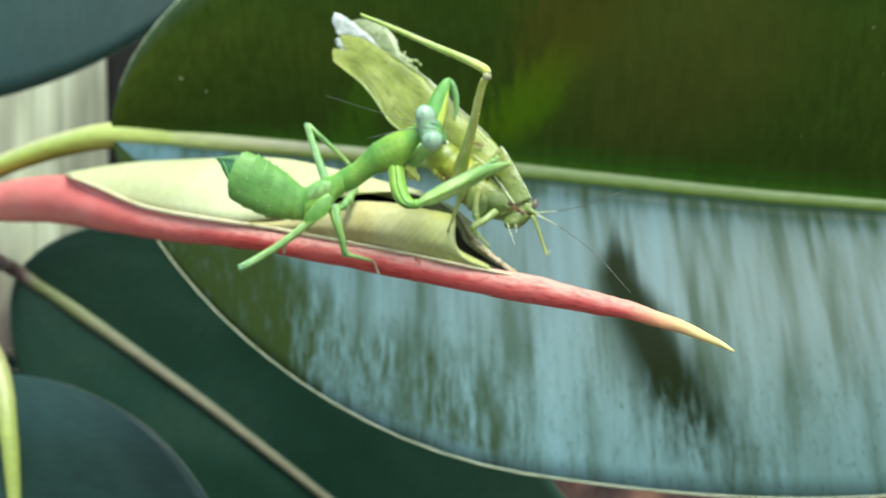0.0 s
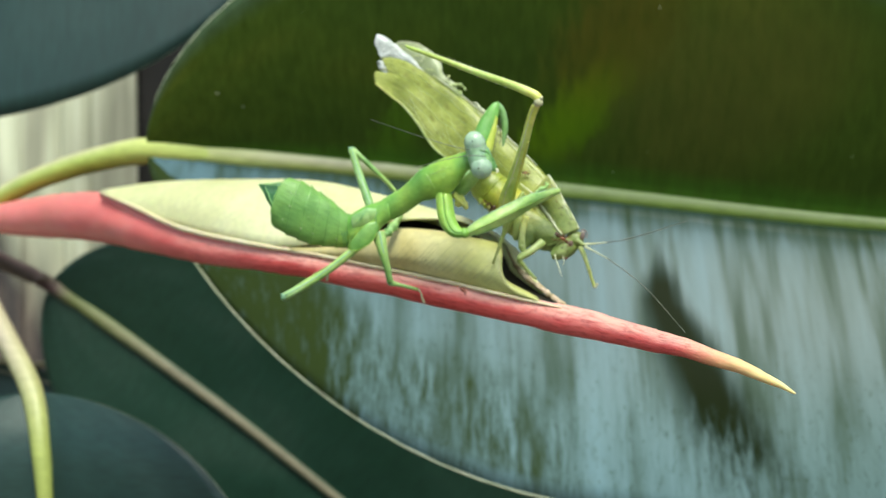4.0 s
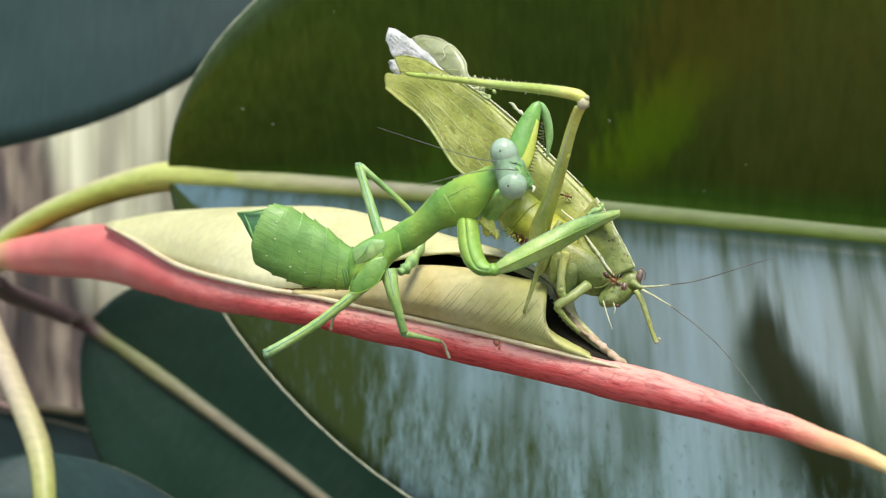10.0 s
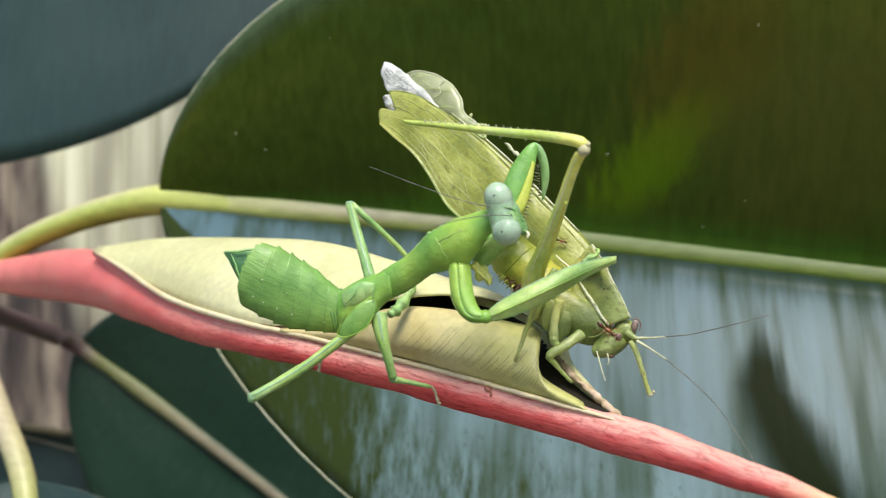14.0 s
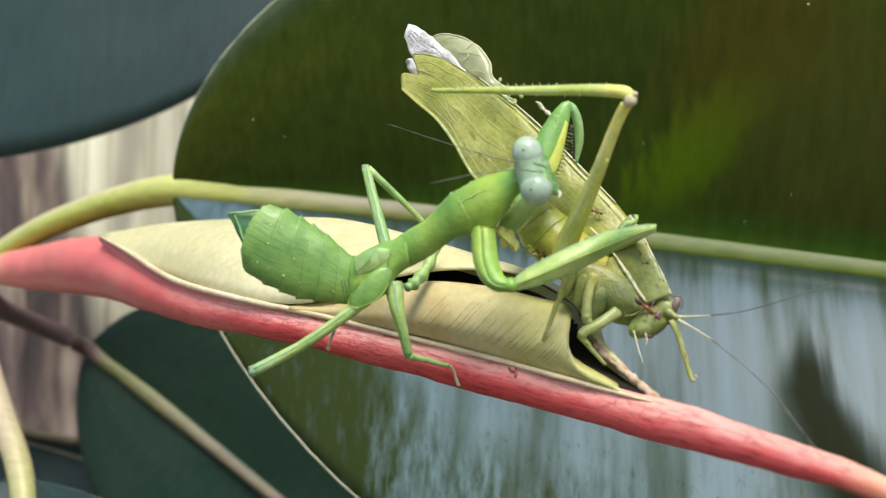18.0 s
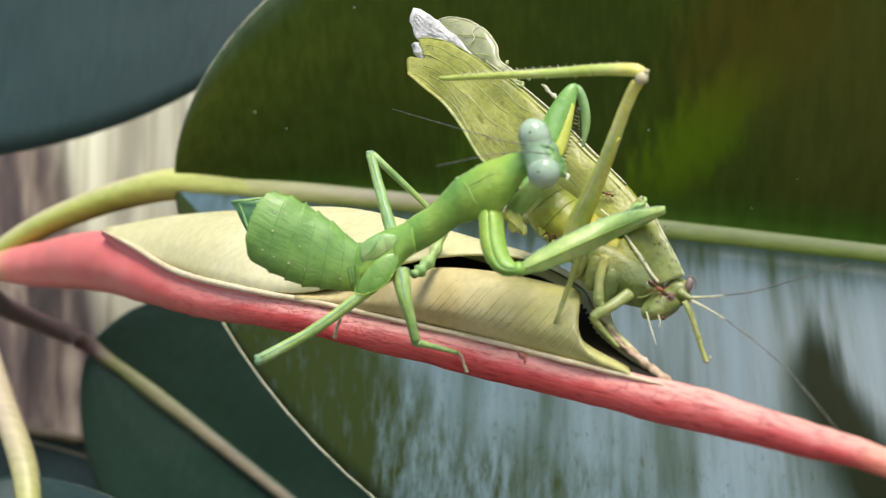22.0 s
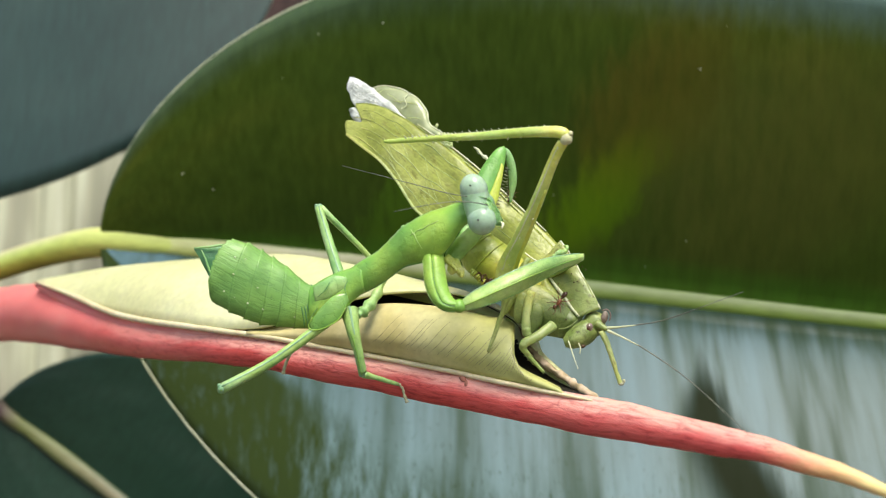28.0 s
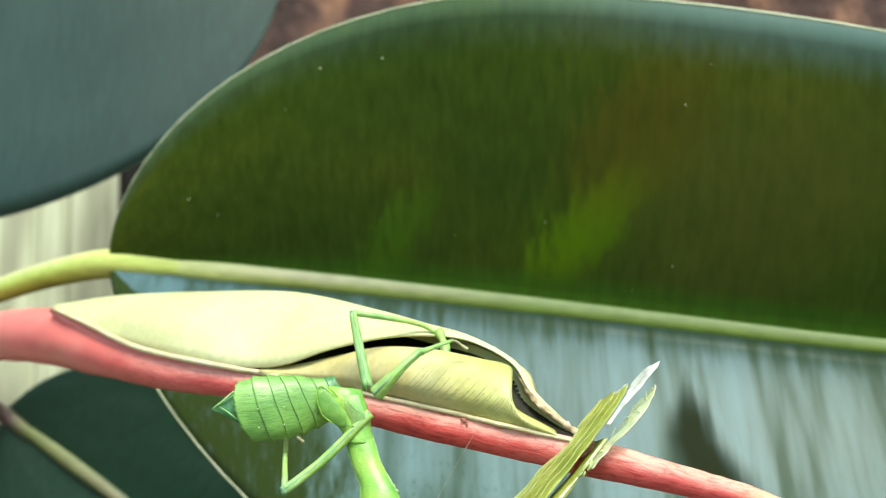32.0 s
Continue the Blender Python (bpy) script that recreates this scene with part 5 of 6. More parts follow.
thigh_low = [(-2.3, 176.8, 8.75), (-0.9, 176.8, 9.0), (0.4, 177, 9.35), (2.5, 177.6, 10.15), (5.0, 179, 11.4), (8.5, 181.5, 13.5), (11.5, 183, 14.95)]
part("femur", loft(thigh_top, thigh_low, 0, 1, 36, 28, 0.62, 0.5, 1.55), MANTIS_PALE, near_leg, "pale green ridged grasping thigh")
part("ridge", tube(lift_line(thigh_top, thigh_low, 104, 0.62, 0.1, 0.06, 0.95, 12, 0.99, 1.55), n=6), MANTIS, near_leg, "darker ridge along the thigh")
part("ridge", tube(lift_line(thigh_top, thigh_low, 4, 0.62, 0.1, 0.1, 0.95, 12, 0.97, 1.55), n=6), MINT, near_leg, "pale upper edge")
part("ridge", tube(lift_line(thigh_top, thigh_low, 168, 0.62, 0.08, 0.1, 0.9, 12, 0.97, 1.55), n=6), MANTIS_DEEP, near_leg, "dark lower edge")
part("tibia", tube([(11.2, 183.4, 15.3, 0.42), (9, 185.8, 14.4, 0.6), (5.5, 188.0, 12.6, 0.35)], n=10), MANTIS_PALE, near_leg)
part("spines", spines((9.5, 183.4, 15.4), (2.5, 179.4, 12.2), (-0.3, 0.9, 0.3), 9, 0.8), SPINE, near_leg)
part("tarsus", crumple(tube([(7.8, 180.6, 15.1, 0.2), (8.7, 181.0, 15.6, 0.28), (9.3, 181.4, 15.75, 0.26), (9.5, 181.6, 16.25, 0.2), (9.3, 181.8, 16.5, 0.1)], n=8), 0.12, 0.5), MANTIS_PALE, near_leg, "pale knobbed folded foot")
front.append(near_leg)

# the farther grasping leg, raised over the prey
far_leg = part("foreleg", crumple(tube([(-0.4, 179.6, 18.2, 0.85), (-1.6, 179.8, 16.9, 1.0), (-2.8, 180.2, 15.7, 1.0), (-3.5, 180.6, 14.9, 0.75)], n=18), 0.06, 1.0), MANTIS_PALE, mantis, "raised raptorial foreleg")
far_top, far_low = [(-2.8, 182.4, 17.6), (-1.6, 184.2, 21.5), (-0.7, 185, 24.6), (0.3, 185.5, 26.6), (1.7, 185.8, 28.35), (2.6, 186, 28.75)], [(-1.4, 182.4, 16.8), (0.6, 184.2, 19.8), (1.7, 185, 21.8), (2.3, 185.5, 24.5), (2.75, 185.8, 27.0), (2.95, 186, 28.2)]
part("femur", loft(far_top, far_low, 0, 1, 30, 26, 0.45, 0.4, 1.15), MANTIS, far_leg, "green grasping thigh")
part("femur_lining", loft([(-0.2, 183.6, 20.6), (0.9, 184.2, 22.8), (1.75, 184.8, 25.0), (2.3, 185.3, 26.6)], [(0.7, 183.7, 19.9), (1.75, 184.3, 21.8), (2.3, 184.9, 24.3), (2.6, 185.4, 26.2)], 0, 1, 16, 18, 0.4, 0.4), MANTIS_YELLOW, far_leg, "bright yellow inner edge")
part("tibia", loft([(2.5, 186.4, 28.8), (3.3, 186.6, 28.3), (3.95, 186.9, 26.8), (4.1, 187.2, 24.6), (3.5, 187.5, 22.4)], [(2.2, 186.4, 28.0), (2.7, 186.6, 27.4), (3.05, 186.9, 26.2), (3.2, 187.2, 24.4), (3.2, 187.5, 22.2)], 0, 1, 20, 20, 0.6, 0.6, 1.2), MANTIS_PALE, far_leg, "yellow-green shin")
part("spines", spines((1.2, 184.2, 20.2), (2.75, 185.4, 26.0), (0.95, 0, -0.3), 16, 0.7), SPINE, far_leg, "row of dark spines")
part("spines", spines((3.0, 186.2, 26.2), (3.1, 187.0, 22.8), (-1, -0.2, -0.1), 12, 0.45), SPINE, far_leg, "row of dark spines")
part("tarsus", crumple(tube([(1.0, 186.2, 27.0, 0.12), (0.5, 186.6, 27.5, 0.22), (0.0, 186.8, 27.9, 0.14), (-0.3, 187, 28.3, 0.22), (-0.9, 187, 28.9, 0.08)], n=6), 0.12, 0.4), KAT_PALE, far_leg, "thin whitish foot")
claw = bmesh.new()
for k in range(7):
    add_tube(claw, [(-3.6 + 0.2 * k, 179.6, 14.9 - 0.22 * k, 0.5), (-4.0 + 0.3 * k, 179.2, 14.7 - 0.3 * k, 0.3), (-4.3 + 0.33 * k, 179.0, 15.0 - 0.32 * k + 0.2 * (k % 2), 0.05)], n=7, k=3)
add_blob(claw, (-3.1, 179.7, 14.0), (0.7, 0.55, 1.0), (0, 25, 0), 16)
part("joint", crumple(claw, 0.08, 0.5), KAT_BRIGHT, far_leg, "yellow-green spiny joint")
front.append(far_leg)


def walking_leg(femur, tibia, tarsus, label, foot=None):
    foot = foot or TARSUS
    leg = part("leg", crumple(tube(femur, n=14, k=8), 0.05, 0.7), MANTIS_PALE, mantis, label)
    part("tibia", crumple(tube(tibia, n=10), 0.04, 0.6), MANTIS_PALE, leg)
    part("tarsus", crumple(tube(tarsus, n=8, ripple=lambda u: 1 + 0.22 * math.sin(u * 28)), 0.05, 0.4), foot, leg, "thin jointed foot")
    q = femur[-1]
    part("knee", crumple(add_blob(blob(q[:3], (q[3] * 0.9, q[3], q[3] * 1.05), (0, 35, 0), 12), (q[0] - 0.5 * q[3], q[1] - 0.2 * q[3], q[2] + 0.55 * q[3]), (q[3] * 0.45,) * 3, seg=8), 0.06, 0.5), MINT, leg, "pale two-lobed knee")
    for off, r, mat in ((0.35, 0.16, MINT), (-0.45, 0.12, MANTIS)):
        part("ridge", tube([(p[0] + off * 0.3 * p[3], p[1] - 0.85 * p[3], p[2] + off * p[3], r * p[3] + 0.02) for p in femur], n=6), mat, leg)
    return leg


mid_near = walking_leg([(-15.0, 182.6, 9.4, 1.0), (-14.5, 181.8, 7.2, 0.78), (-13.95, 182, 4.9, 0.55), (-13.5, 183, 2.35, 0.5)], [(-13.4, 183, 2.2, 0.46), (-12.2, 184, 1.85, 0.3), (-9.7, 186, 1.1, 0.22)], [(-9.6, 186, 1.1, 0.17), (-9.2, 186.2, 0.6, 0.14), (-9.0, 186.4, -0.2, 0.16), (-8.7, 186.6, -1.0, 0.18)], "middle leg standing on the red keel")
mid_far = walking_leg([(-16.4, 186, 13.2, 0.7), (-18.2, 188.5, 18, 0.58), (-19.6, 190, 22.2, 0.5)], [(-19.4, 190, 22.3, 0.42), (-13.8, 193, 16.6, 0.32), (-12.3, 193, 13.6, 0.3)], [(-12.0, 192.6, 14.2, 0.5), (-12.8, 191, 11.6, 0.6), (-14.0, 189.6, 9.8, 0.7), (-14.8, 188.8, 9.2, 0.4)], "leg raised in a sharp bend", MANTIS_PALE)
hind_near = walking_leg([(-17.6, 182, 7.9, 0.62), (-23.2, 180, 3.6, 0.56), (-28.3, 178, 0.6, 0.56)], [(-28.1, 178.4, 0.8, 0.4), (-25, 184, 3.2, 0.3), (-22.6, 189, 4.9, 0.22)], [(-22.8, 190, 4.7, 0.17), (-23.4, 190.6, 3.7, 0.2), (-23.8, 191, 2.4, 0.22)], "hind leg stretched out sideways")


# ---- katydid ----
def kp(a, p, d=0.0):
    """A point of the katydid: a mm from its head to its wing tips, p mm across towards its back, d mm away from the viewer."""
    return (13.9 - 0.714 * a + 0.7 * p, 187 + 0.38 * a + d, 7.1 + 0.7 * a + 0.714 * p)


katydid = thing("katydid", (6, 190, 15), "yellow-green katydid held head-down, with torn wings", "insect")


def plate(top, low, d, dome, n=40, m=8, rag=0.0, notch=None):
    """A gently domed wing between two edges given as rows of (a, p); notch: mm bitten from its end, by the share across."""
    grid = []
    for i in range(n + 1):
        t, l = at_s(top, i / n), at_s(low, i / n)
        row = []
        for j in range(m + 1):
            v = j / m
            a, p = l + (t - l) * v
            w = noise.noise(Vector((a * 0.35, p * 0.5, d)))
            row.append(kp(a + (rag * w - (notch(v) if notch else 0)) * (i / n) ** 6, p, d - dome * 4 * v * (1 - v) * (1 - (i / n) ** 4) + 0.25 * w))
        grid.append(row)
    return sheet(grid)


lower_edge = [(7, -0.8), (12, -2.2), (17, -3.4), (22, -4.4), (25.8, -4.75), (28, -4.4), (31, -3.6), (34.4, -3.1), (37.9, -3.3), (40.4, -3.4)]
upper_edge = [(7, 2.6), (12.6, 3.2), (19.8, 3.7), (24.7, 3.9), (28.9, 3.9), (32, 3.65), (36.1, 3.2), (39, 2.6), (41.3, 1.6), (42.6, 0.5)]
far_edge = [(7, 3.2), (12.6, 4.0), (19.8, 4.35), (24.7, 4.55), (28.9, 4.45), (32, 4.1), (34.5, 3.9)]
part("forewing", plate(upper_edge, lower_edge, -2.0, 0.55, n=70, m=18, rag=1.4, notch=lambda v: 1.7 * math.exp(-((v - 0.66) / 0.17) ** 2)), WING, katydid, "olive leaf-like forewing with brown bruises", thick=0.1)
part("wing_border", plate([(q[0], q[1] + 0.3) for q in lower_edge], lower_edge, -2.15, 0.05, n=50, m=4, rag=1.2), WING_PALE, katydid, "paler border of the forewing", thick=0.08)
part("forewing", plate(far_edge, [(7, 1.0), (12, 1.2), (18, 1.3), (24, 1.2), (28, 1.0), (32, 1.0), (34.5, 1.2)], -0.6, 0.5, n=50, rag=1.0), WING, katydid, "second forewing behind", thick=0.1)


def on_wing(u, v, lift=0.02):
    """A point on the nearer forewing at the shares u along and v across."""
    a, p = at_s(lower_edge, u) + (at_s(upper_edge, u) - at_s(lower_edge, u)) * v
    return kp(a, p, -2.05 - 0.55 * 4 * v * (1 - v) * (1 - u ** 4) + 0.25 * noise.noise(Vector((a * 0.35, p * 0.5, -2.0))) - lift)


for v0, v1, u0, u1 in ((0.72, 0.62, 0.05, 0.97), (0.5, 0.42, 0.15, 0.9), (0.28, 0.3, 0.2, 0.86), (0.12, 0.15, 0.3, 0.95), (0.86, 0.84, 0.3, 0.92)):
    part("wing_vein", tube([(*on_wing(u0 + (u1 - u0) * k / 11, v0 + (v1 - v0) * k / 11 + 0.02 * math.sin(2.1 * k)), 0.045) for k in range(12)], n=5, k=3), WING_PALE, katydid, "raised wing vein")
rng = random.Random(31)
for k in range(22):
    u0, v0 = rng.uniform(0.15, 0.85), (0.1, 0.3, 0.5, 0.7)[k % 4]
    part("cross_vein", tube([(*on_wing(u0 + 0.022 * q, v0 + 0.052 * q + rng.uniform(-0.01, 0.01)), 0.022) for q in range(4)], n=4, k=2), WING_PALE, katydid)
for off, r in ((0.0, 0.1), (0.5, 0.075)):
    part("wing_edge", tube([(*kp(a, p - off, -0.85), r if a < 33 else r * 0.6) for a, p in far_edge[1:]], n=6), KAT_PALE, katydid, "pale wing edge")
part("wing_edge", tube([(*kp(a, p + 0.03, -2.08), 0.06) for a, p in upper_edge[1:]], n=6), WING_PALE, katydid, "pale wing edge")
part("hindwing", crumple(plate([(36.2, 3.3), (39.5, 3.65), (42.5, 3.6), (44.7, 3.3), (46.1, 2.8)], [(36, 3.0), (39.1, 2.4), (41.4, 1.4), (42.7, 0.4), (45.7, 1.3)], -1.5, 0.3, n=40, m=12, rag=1.2), 0.18, 1.1), WHITE, katydid, "crumpled white hindwing", thick=0.08)
for k in range(4):
    part("wing_fold", crumple(tube([(*kp(37.5 + k, 3.0 - 0.05 * k, -1.85), 0.03), (*kp(41 + 0.6 * k, 2.9 - 0.5 * k, -1.95), 0.06), (*kp(45.4, 2.5 - 0.3 * k, -1.8), 0.04)], n=5), 0.12, 0.9), WHITE, katydid, "sharp fold in the white wing")
part("hindwing_tip", crumple(plate([(42.4, 0.2), (41.2, 0.1), (39.8, -0.6)], [(42.7, -0.7), (41.8, -1.2), (40.2, -1.3)], -1.7, 0.3, n=14, m=8, rag=0.8), 0.3, 0.9), WHITE, katydid, "torn white wing scrap", thick=0.08)
lobe_top = [(30.3, 5.0), (31.4, 5.2), (33.3, 5.0), (34.7, 5.9), (36.4, 6.4), (38.4, 6.5), (40.3, 6.0), (42.1, 4.9), (42.8, 3.8)]
lobe_low = [(30.2, 4.2), (32, 3.9), (33, 3.7), (34.1, 3.6), (35.4, 3.4), (36.6, 3.3), (38.6, 3.3), (41, 3.2), (42.7, 2.9)]
part("hindwing", crumple(plate(lobe_top, lobe_low, -0.3, 0.4, n=36, rag=0.4), 0.2, 1.6), MEMBRANE, katydid, "translucent pale green wing lobe", thick=0.06)
part("lobe_rim", crumple(tube([(*kp(a, p, -0.35), 0.075) for a, p in lobe_top], n=6), 0.2, 1.6), KAT_PALE, katydid, "pale rim of the wing lobe")
part("lobe_tear", crumple(tube([(*kp(37.7, 4.0, -0.85), 0.04), (*kp(37.5, 4.8, -0.9), 0.08), (*kp(38.4, 5.4, -0.85), 0.06), (*kp(38.3, 6.4, -0.6), 0.07)], n=6), 0.12, 0.8), KAT_PALE, katydid, "pale tear in the wing lobe")
for (a, p), (c, e) in (((41.8, 3.4), (40.2, 5.6)), ((39.8, 3.6), (36.4, 5.9)), ((36.2, 3.6), (34.0, 4.9)), ((40.6, 4.4), (38.2, 4.6))):
    part("lobe_vein", tube([(*kp(a, p, -0.75), 0.03), (*kp((a + c) / 2 + 0.3, (p + e) / 2, -0.9), 0.045), (*kp(c, e, -0.7), 0.025)], n=5, k=4), WING_PALE, katydid)
shred = bmesh.new()
rng = random.Random(11)
for k in range(20):
    a0, p0 = 29 + rng.uniform(0, 3.5), 4.2 + rng.uniform(0, 1.4)
    add_blob(shred, kp(a0, p0, -0.9), (rng.uniform(0.15, 0.4), 0.12, rng.uniform(0.12, 0.3)), (0, rng.uniform(0, 90), 0), 6)
part("shreds", shred, WING_PALE, katydid, "shredded wing remains")
belly = [(8, 188.2, 9.5, 2.2), (4.6, 188, 11.8, 2.6), (1.1, 188.4, 14.8, 2.7), (-1.2, 189, 17.4, 2.3), (-2.2, 190, 19, 1.2)]
abdomen = part("abdomen", crumple(tube(belly, n=24, k=8, depth=0.8), 0.3, 1.6), KAT_YELLOW, katydid, "yellow belly, partly eaten")
for k in range(5):
    part("belly_crease", tube(ring(belly, 0.3 + 0.12 * k, 0.09, 0.8, 1.3), n=6, k=2), KAT_YELLOW, abdomen)
torn = bmesh.new()
for k in range(22):
    f = rng.random()
    q = (-1.1 + 3.2 * f, 186.6 + rng.uniform(-0.3, 0.5), 14.0 - 3.0 * f)
    e = (q[0] - rng.uniform(0.3, 0.7), q[1] - rng.uniform(0, 0.4), q[2] - rng.uniform(0.4, 0.9))
    add_tube(torn, [(*q, 0.2), (*e, 0.03)], n=5, k=1)
tagged(part("torn_fibres", torn, KAT_YELLOW, abdomen, "torn yellow fibres of the bitten belly"), "torn yellow fibres of the bitten belly", kind="stuff")
bits = bmesh.new()
for k in range(16):
    f = rng.random()
    q = (-0.3 + 2.4 * f, 186.2 + rng.uniform(-0.2, 0.3), 13.3 - 2.2 * f)
    add_tube(bits, [(*q, rng.uniform(0.08, 0.2)), (q[0] + rng.uniform(-0.5, 0.5), q[1] - 0.1, q[2] + rng.uniform(-0.5, 0.5), 0.1), (q[0] + rng.uniform(-0.7, 0.7), q[1], q[2] + rng.uniform(-0.7, 0.5), 0.03)], n=5, k=2)
part("dark_bits", crumple(bits, 0.2, 0.25), WOUND, abdomen, "dark brown bitten edge")
part("thorax", crumple(tube([(3.6, 187.0, 11.0, 2.1), (6.2, 186.6, 9.4, 2.5), (8.8, 186.4, 8.2, 2.4), (11.0, 186.2, 7.2, 1.8)], n=24, k=8, depth=0.7), 0.35, 1.8), KAT, katydid, "olive-green thorax")
for q, w, turn in (((4.4, 184.9, 9.2), 0.62, 12), ((3.0, 185.1, 10.2), 0.55, 18), ((5.9, 184.7, 8.0), 0.7, 20)):
    part("thorax_plate", crumple(blob(q, (w * 1.35, 0.42, 1.8), (0, turn, 0), 24), 0.1, 0.9), KAT, katydid, "green side plate")
side_top = [(8.6, -0.3), (7.4, -0.5), (6.2, -0.75), (5.2, -0.9), (4.2, -1.1), (3.4, -1.3), (2.8, -1.5)]
side_low = [(8.7, -1.2), (8.6, -2.4), (7.6, -3.8), (6.1, -4.75), (4.4, -4.55), (3.0, -3.3), (2.7, -1.7)]
part("pronotum_side", crumple(plate(side_top, side_low, -3.1, 0.8, n=30, m=14), 0.1, 0.9), KAT, katydid, "rounded green side of the neck shield", thick=0.12)
part("pronotum_rim", tube([(*kp(a, p, -3.15), 0.09) for a, p in side_low], n=6), WING_PALE, katydid, "pale rim of the neck shield")
part("side_ring", tube([(*kp(6.4 + 1.5 * math.cos(t), -2.7 + 1.5 * math.sin(t), -3.75 + 0.12 * math.cos(2 * t)), 0.045) for t in np.linspace(-1.2, 2.6, 9)], n=5, k=3), WING_PALE, katydid, "curved pale groove on the neck shield")
shield_top, shield_low = [(1.7, 0.9), (3.6, 1.7), (5.6, 2.4), (7.5, 3.1), (9.4, 3.7), (10.4, 3.9)], [(2.8, -1.4), (4.2, -1.15), (5.7, -0.8), (7.2, -0.45), (8.8, -0.1), (10.4, 0.2)]
part("pronotum", crumple(plate(shield_top, shield_low, -3.3, 0.3, n=30, m=12), 0.1, 1.2), KAT_OLIVE, katydid, "flat olive-green top of the neck shield", thick=0.2)
part("pronotum_ridge", crumple(tube([(*kp(12.5, 0.15, -3.0), 0.08)] + [(*kp(a, p, -3.5), 0.2 if 3 < a < 8 else 0.12) for a, p in shield_low[::-1]], n=8), 0.08, 0.6), KAT_PALE, katydid, "white line along the neck shield")
part("pronotum_edge", tube([(*kp(a, p, -3.35), 0.1) for a, p in shield_top], n=6), KAT_PALE, katydid, "pale upper edge of the neck shield")
specks = bmesh.new()
rng = random.Random(17)
for k in range(26):
    a0, p0 = rng.uniform(2.8, 10.5), rng.uniform(-4.2, 3.2)
    add_blob(specks, kp(a0, p0, -3.75 if p0 > -0.8 else -3.85), (rng.uniform(0.05, 0.13), 0.07, rng.uniform(0.05, 0.11)), seg=6)
tagged(part("dark_specks", specks, WOUND, katydid, "scattered dark specks"), kind="stuff")
khead = part("head", crumple(add_tube(blob((12.6, 185.3, 7.2), (1.35, 1.2, 1.6), (0, 40, 0), 20), [(12.0, 184.8, 6.7, 1.35), (11.0, 184.4, 5.9, 1.35), (9.9, 184.2, 5.3, 1.0), (9.2, 184.2, 5.1, 0.5)], n=16), 0.2, 1.2), KAT, katydid, "blunt green head")
part("face", tube([(12.9, 184.4, 7.3, 0.5), (13.6, 184.1, 6.8, 0.36), (14.2, 183.8, 6.5, 0.2)], n=10), KAT_OLIVE, khead, "pale forehead")
part("eye", blob((13.8, 184.5, 7.95), (0.42, 0.45, 0.75), (0, 15, 0), 20), EYE_PINK, khead, "glassy pinkish eye")
part("eye", blob((11.95, 183.55, 6.75), (0.42, 0.4, 0.55), (0, 25, 0), 20), EYE_PINK, khead, "glassy pinkish eye")
part("pupil", blob((11.85, 183.2, 6.7), (0.17, 0.1, 0.24), (0, 25, 0), 12), ANT_DARK, khead, "dark spot in the eye")
part("eye_rim", tube([(13.5, 184.0, 8.7, 0.06), (14.1, 183.9, 8.8, 0.07), (14.45, 183.9, 8.2, 0.07), (14.3, 183.9, 7.5, 0.06)], n=6), PETIOLE_BROWN, khead, "dark eye rim")
part("antenna_base", tube([(14.0, 183.6, 6.7, 0.17), (15.4, 183, 6.75, 0.11), (17.2, 182.2, 6.9, 0.06)], n=6), KAT_PALE, khead, "whitish antenna base")
part("antenna", tube([(17.0, 182.3, 6.9, 0.07), (20.3, 180, 7.4, 0.055), (27, 172, 9.6, 0.03)], n=6), HAIR, khead, "long dark thread-like antenna")
part("antenna_base", tube([(14.0, 183.4, 6.4, 0.17), (15.4, 182, 5.6, 0.1), (17.1, 180, 4.5, 0.06)], n=6), KAT_PALE, khead, "whitish antenna base")
part("antenna", tube([(17.0, 180.1, 4.6, 0.07), (19.8, 176.2, 2.2, 0.055), (22, 172, -0.2, 0.05), (24.5, 160, -4.6, 0.03)], n=6), HAIR, khead, "long dark thread-like antenna")
part("palp", tube([(9.6, 183.4, 5.3, 0.08), (10.1, 182.4, 3.4, 0.06), (10.5, 182, 2.1, 0.03)], n=6), KAT_PALE, khead, "white mouth feeler")
part("palp", tube([(10.7, 183.4, 5.2, 0.08), (10.9, 183, 4.4, 0.06), (10.8, 183, 3.8, 0.05)], n=6), KAT_PALE, khead)
part("jaw", blob((11.2, 183.6, 4.7), (0.35, 0.3, 0.22), seg=10), WOUND, khead, "dark jaw tip")
thigh = [(3.0, 181.6, 12.6, 0.95), (3.6, 180.6, 14.4, 1.4), (4.9, 178.9, 17.6, 1.3), (6.1, 177.4, 20.3, 1.0), (7.4, 175.8, 23, 0.72), (8.6, 174.5, 25.8, 0.58), (9.15, 174.0, 26.8, 0.62)]
thigh_left = [(1.35, 181.6, 12.1), (1.95, 180.6, 14.3), (3.3, 179.4, 16.6), (4.7, 178, 19.2), (5.95, 176.6, 21.85), (7.3, 175.2, 25.0), (8.3, 174.2, 26.9)]
thigh_right = [(3.5, 181.6, 12.0), (4.45, 180.6, 14.7), (5.4, 179.4, 16.95), (6.35, 178, 19.35), (7.3, 176.6, 21.8), (8.4, 175.2, 24.6), (9.45, 174.2, 26.6)]
jump = part("jumping_leg", crumple(loft(thigh_left, thigh_right, 0, 1, 40, 28, 0.55, 0.55, 1.25), 0.05, 0.9), KAT_BRIGHT, katydid, "long folded jumping leg")
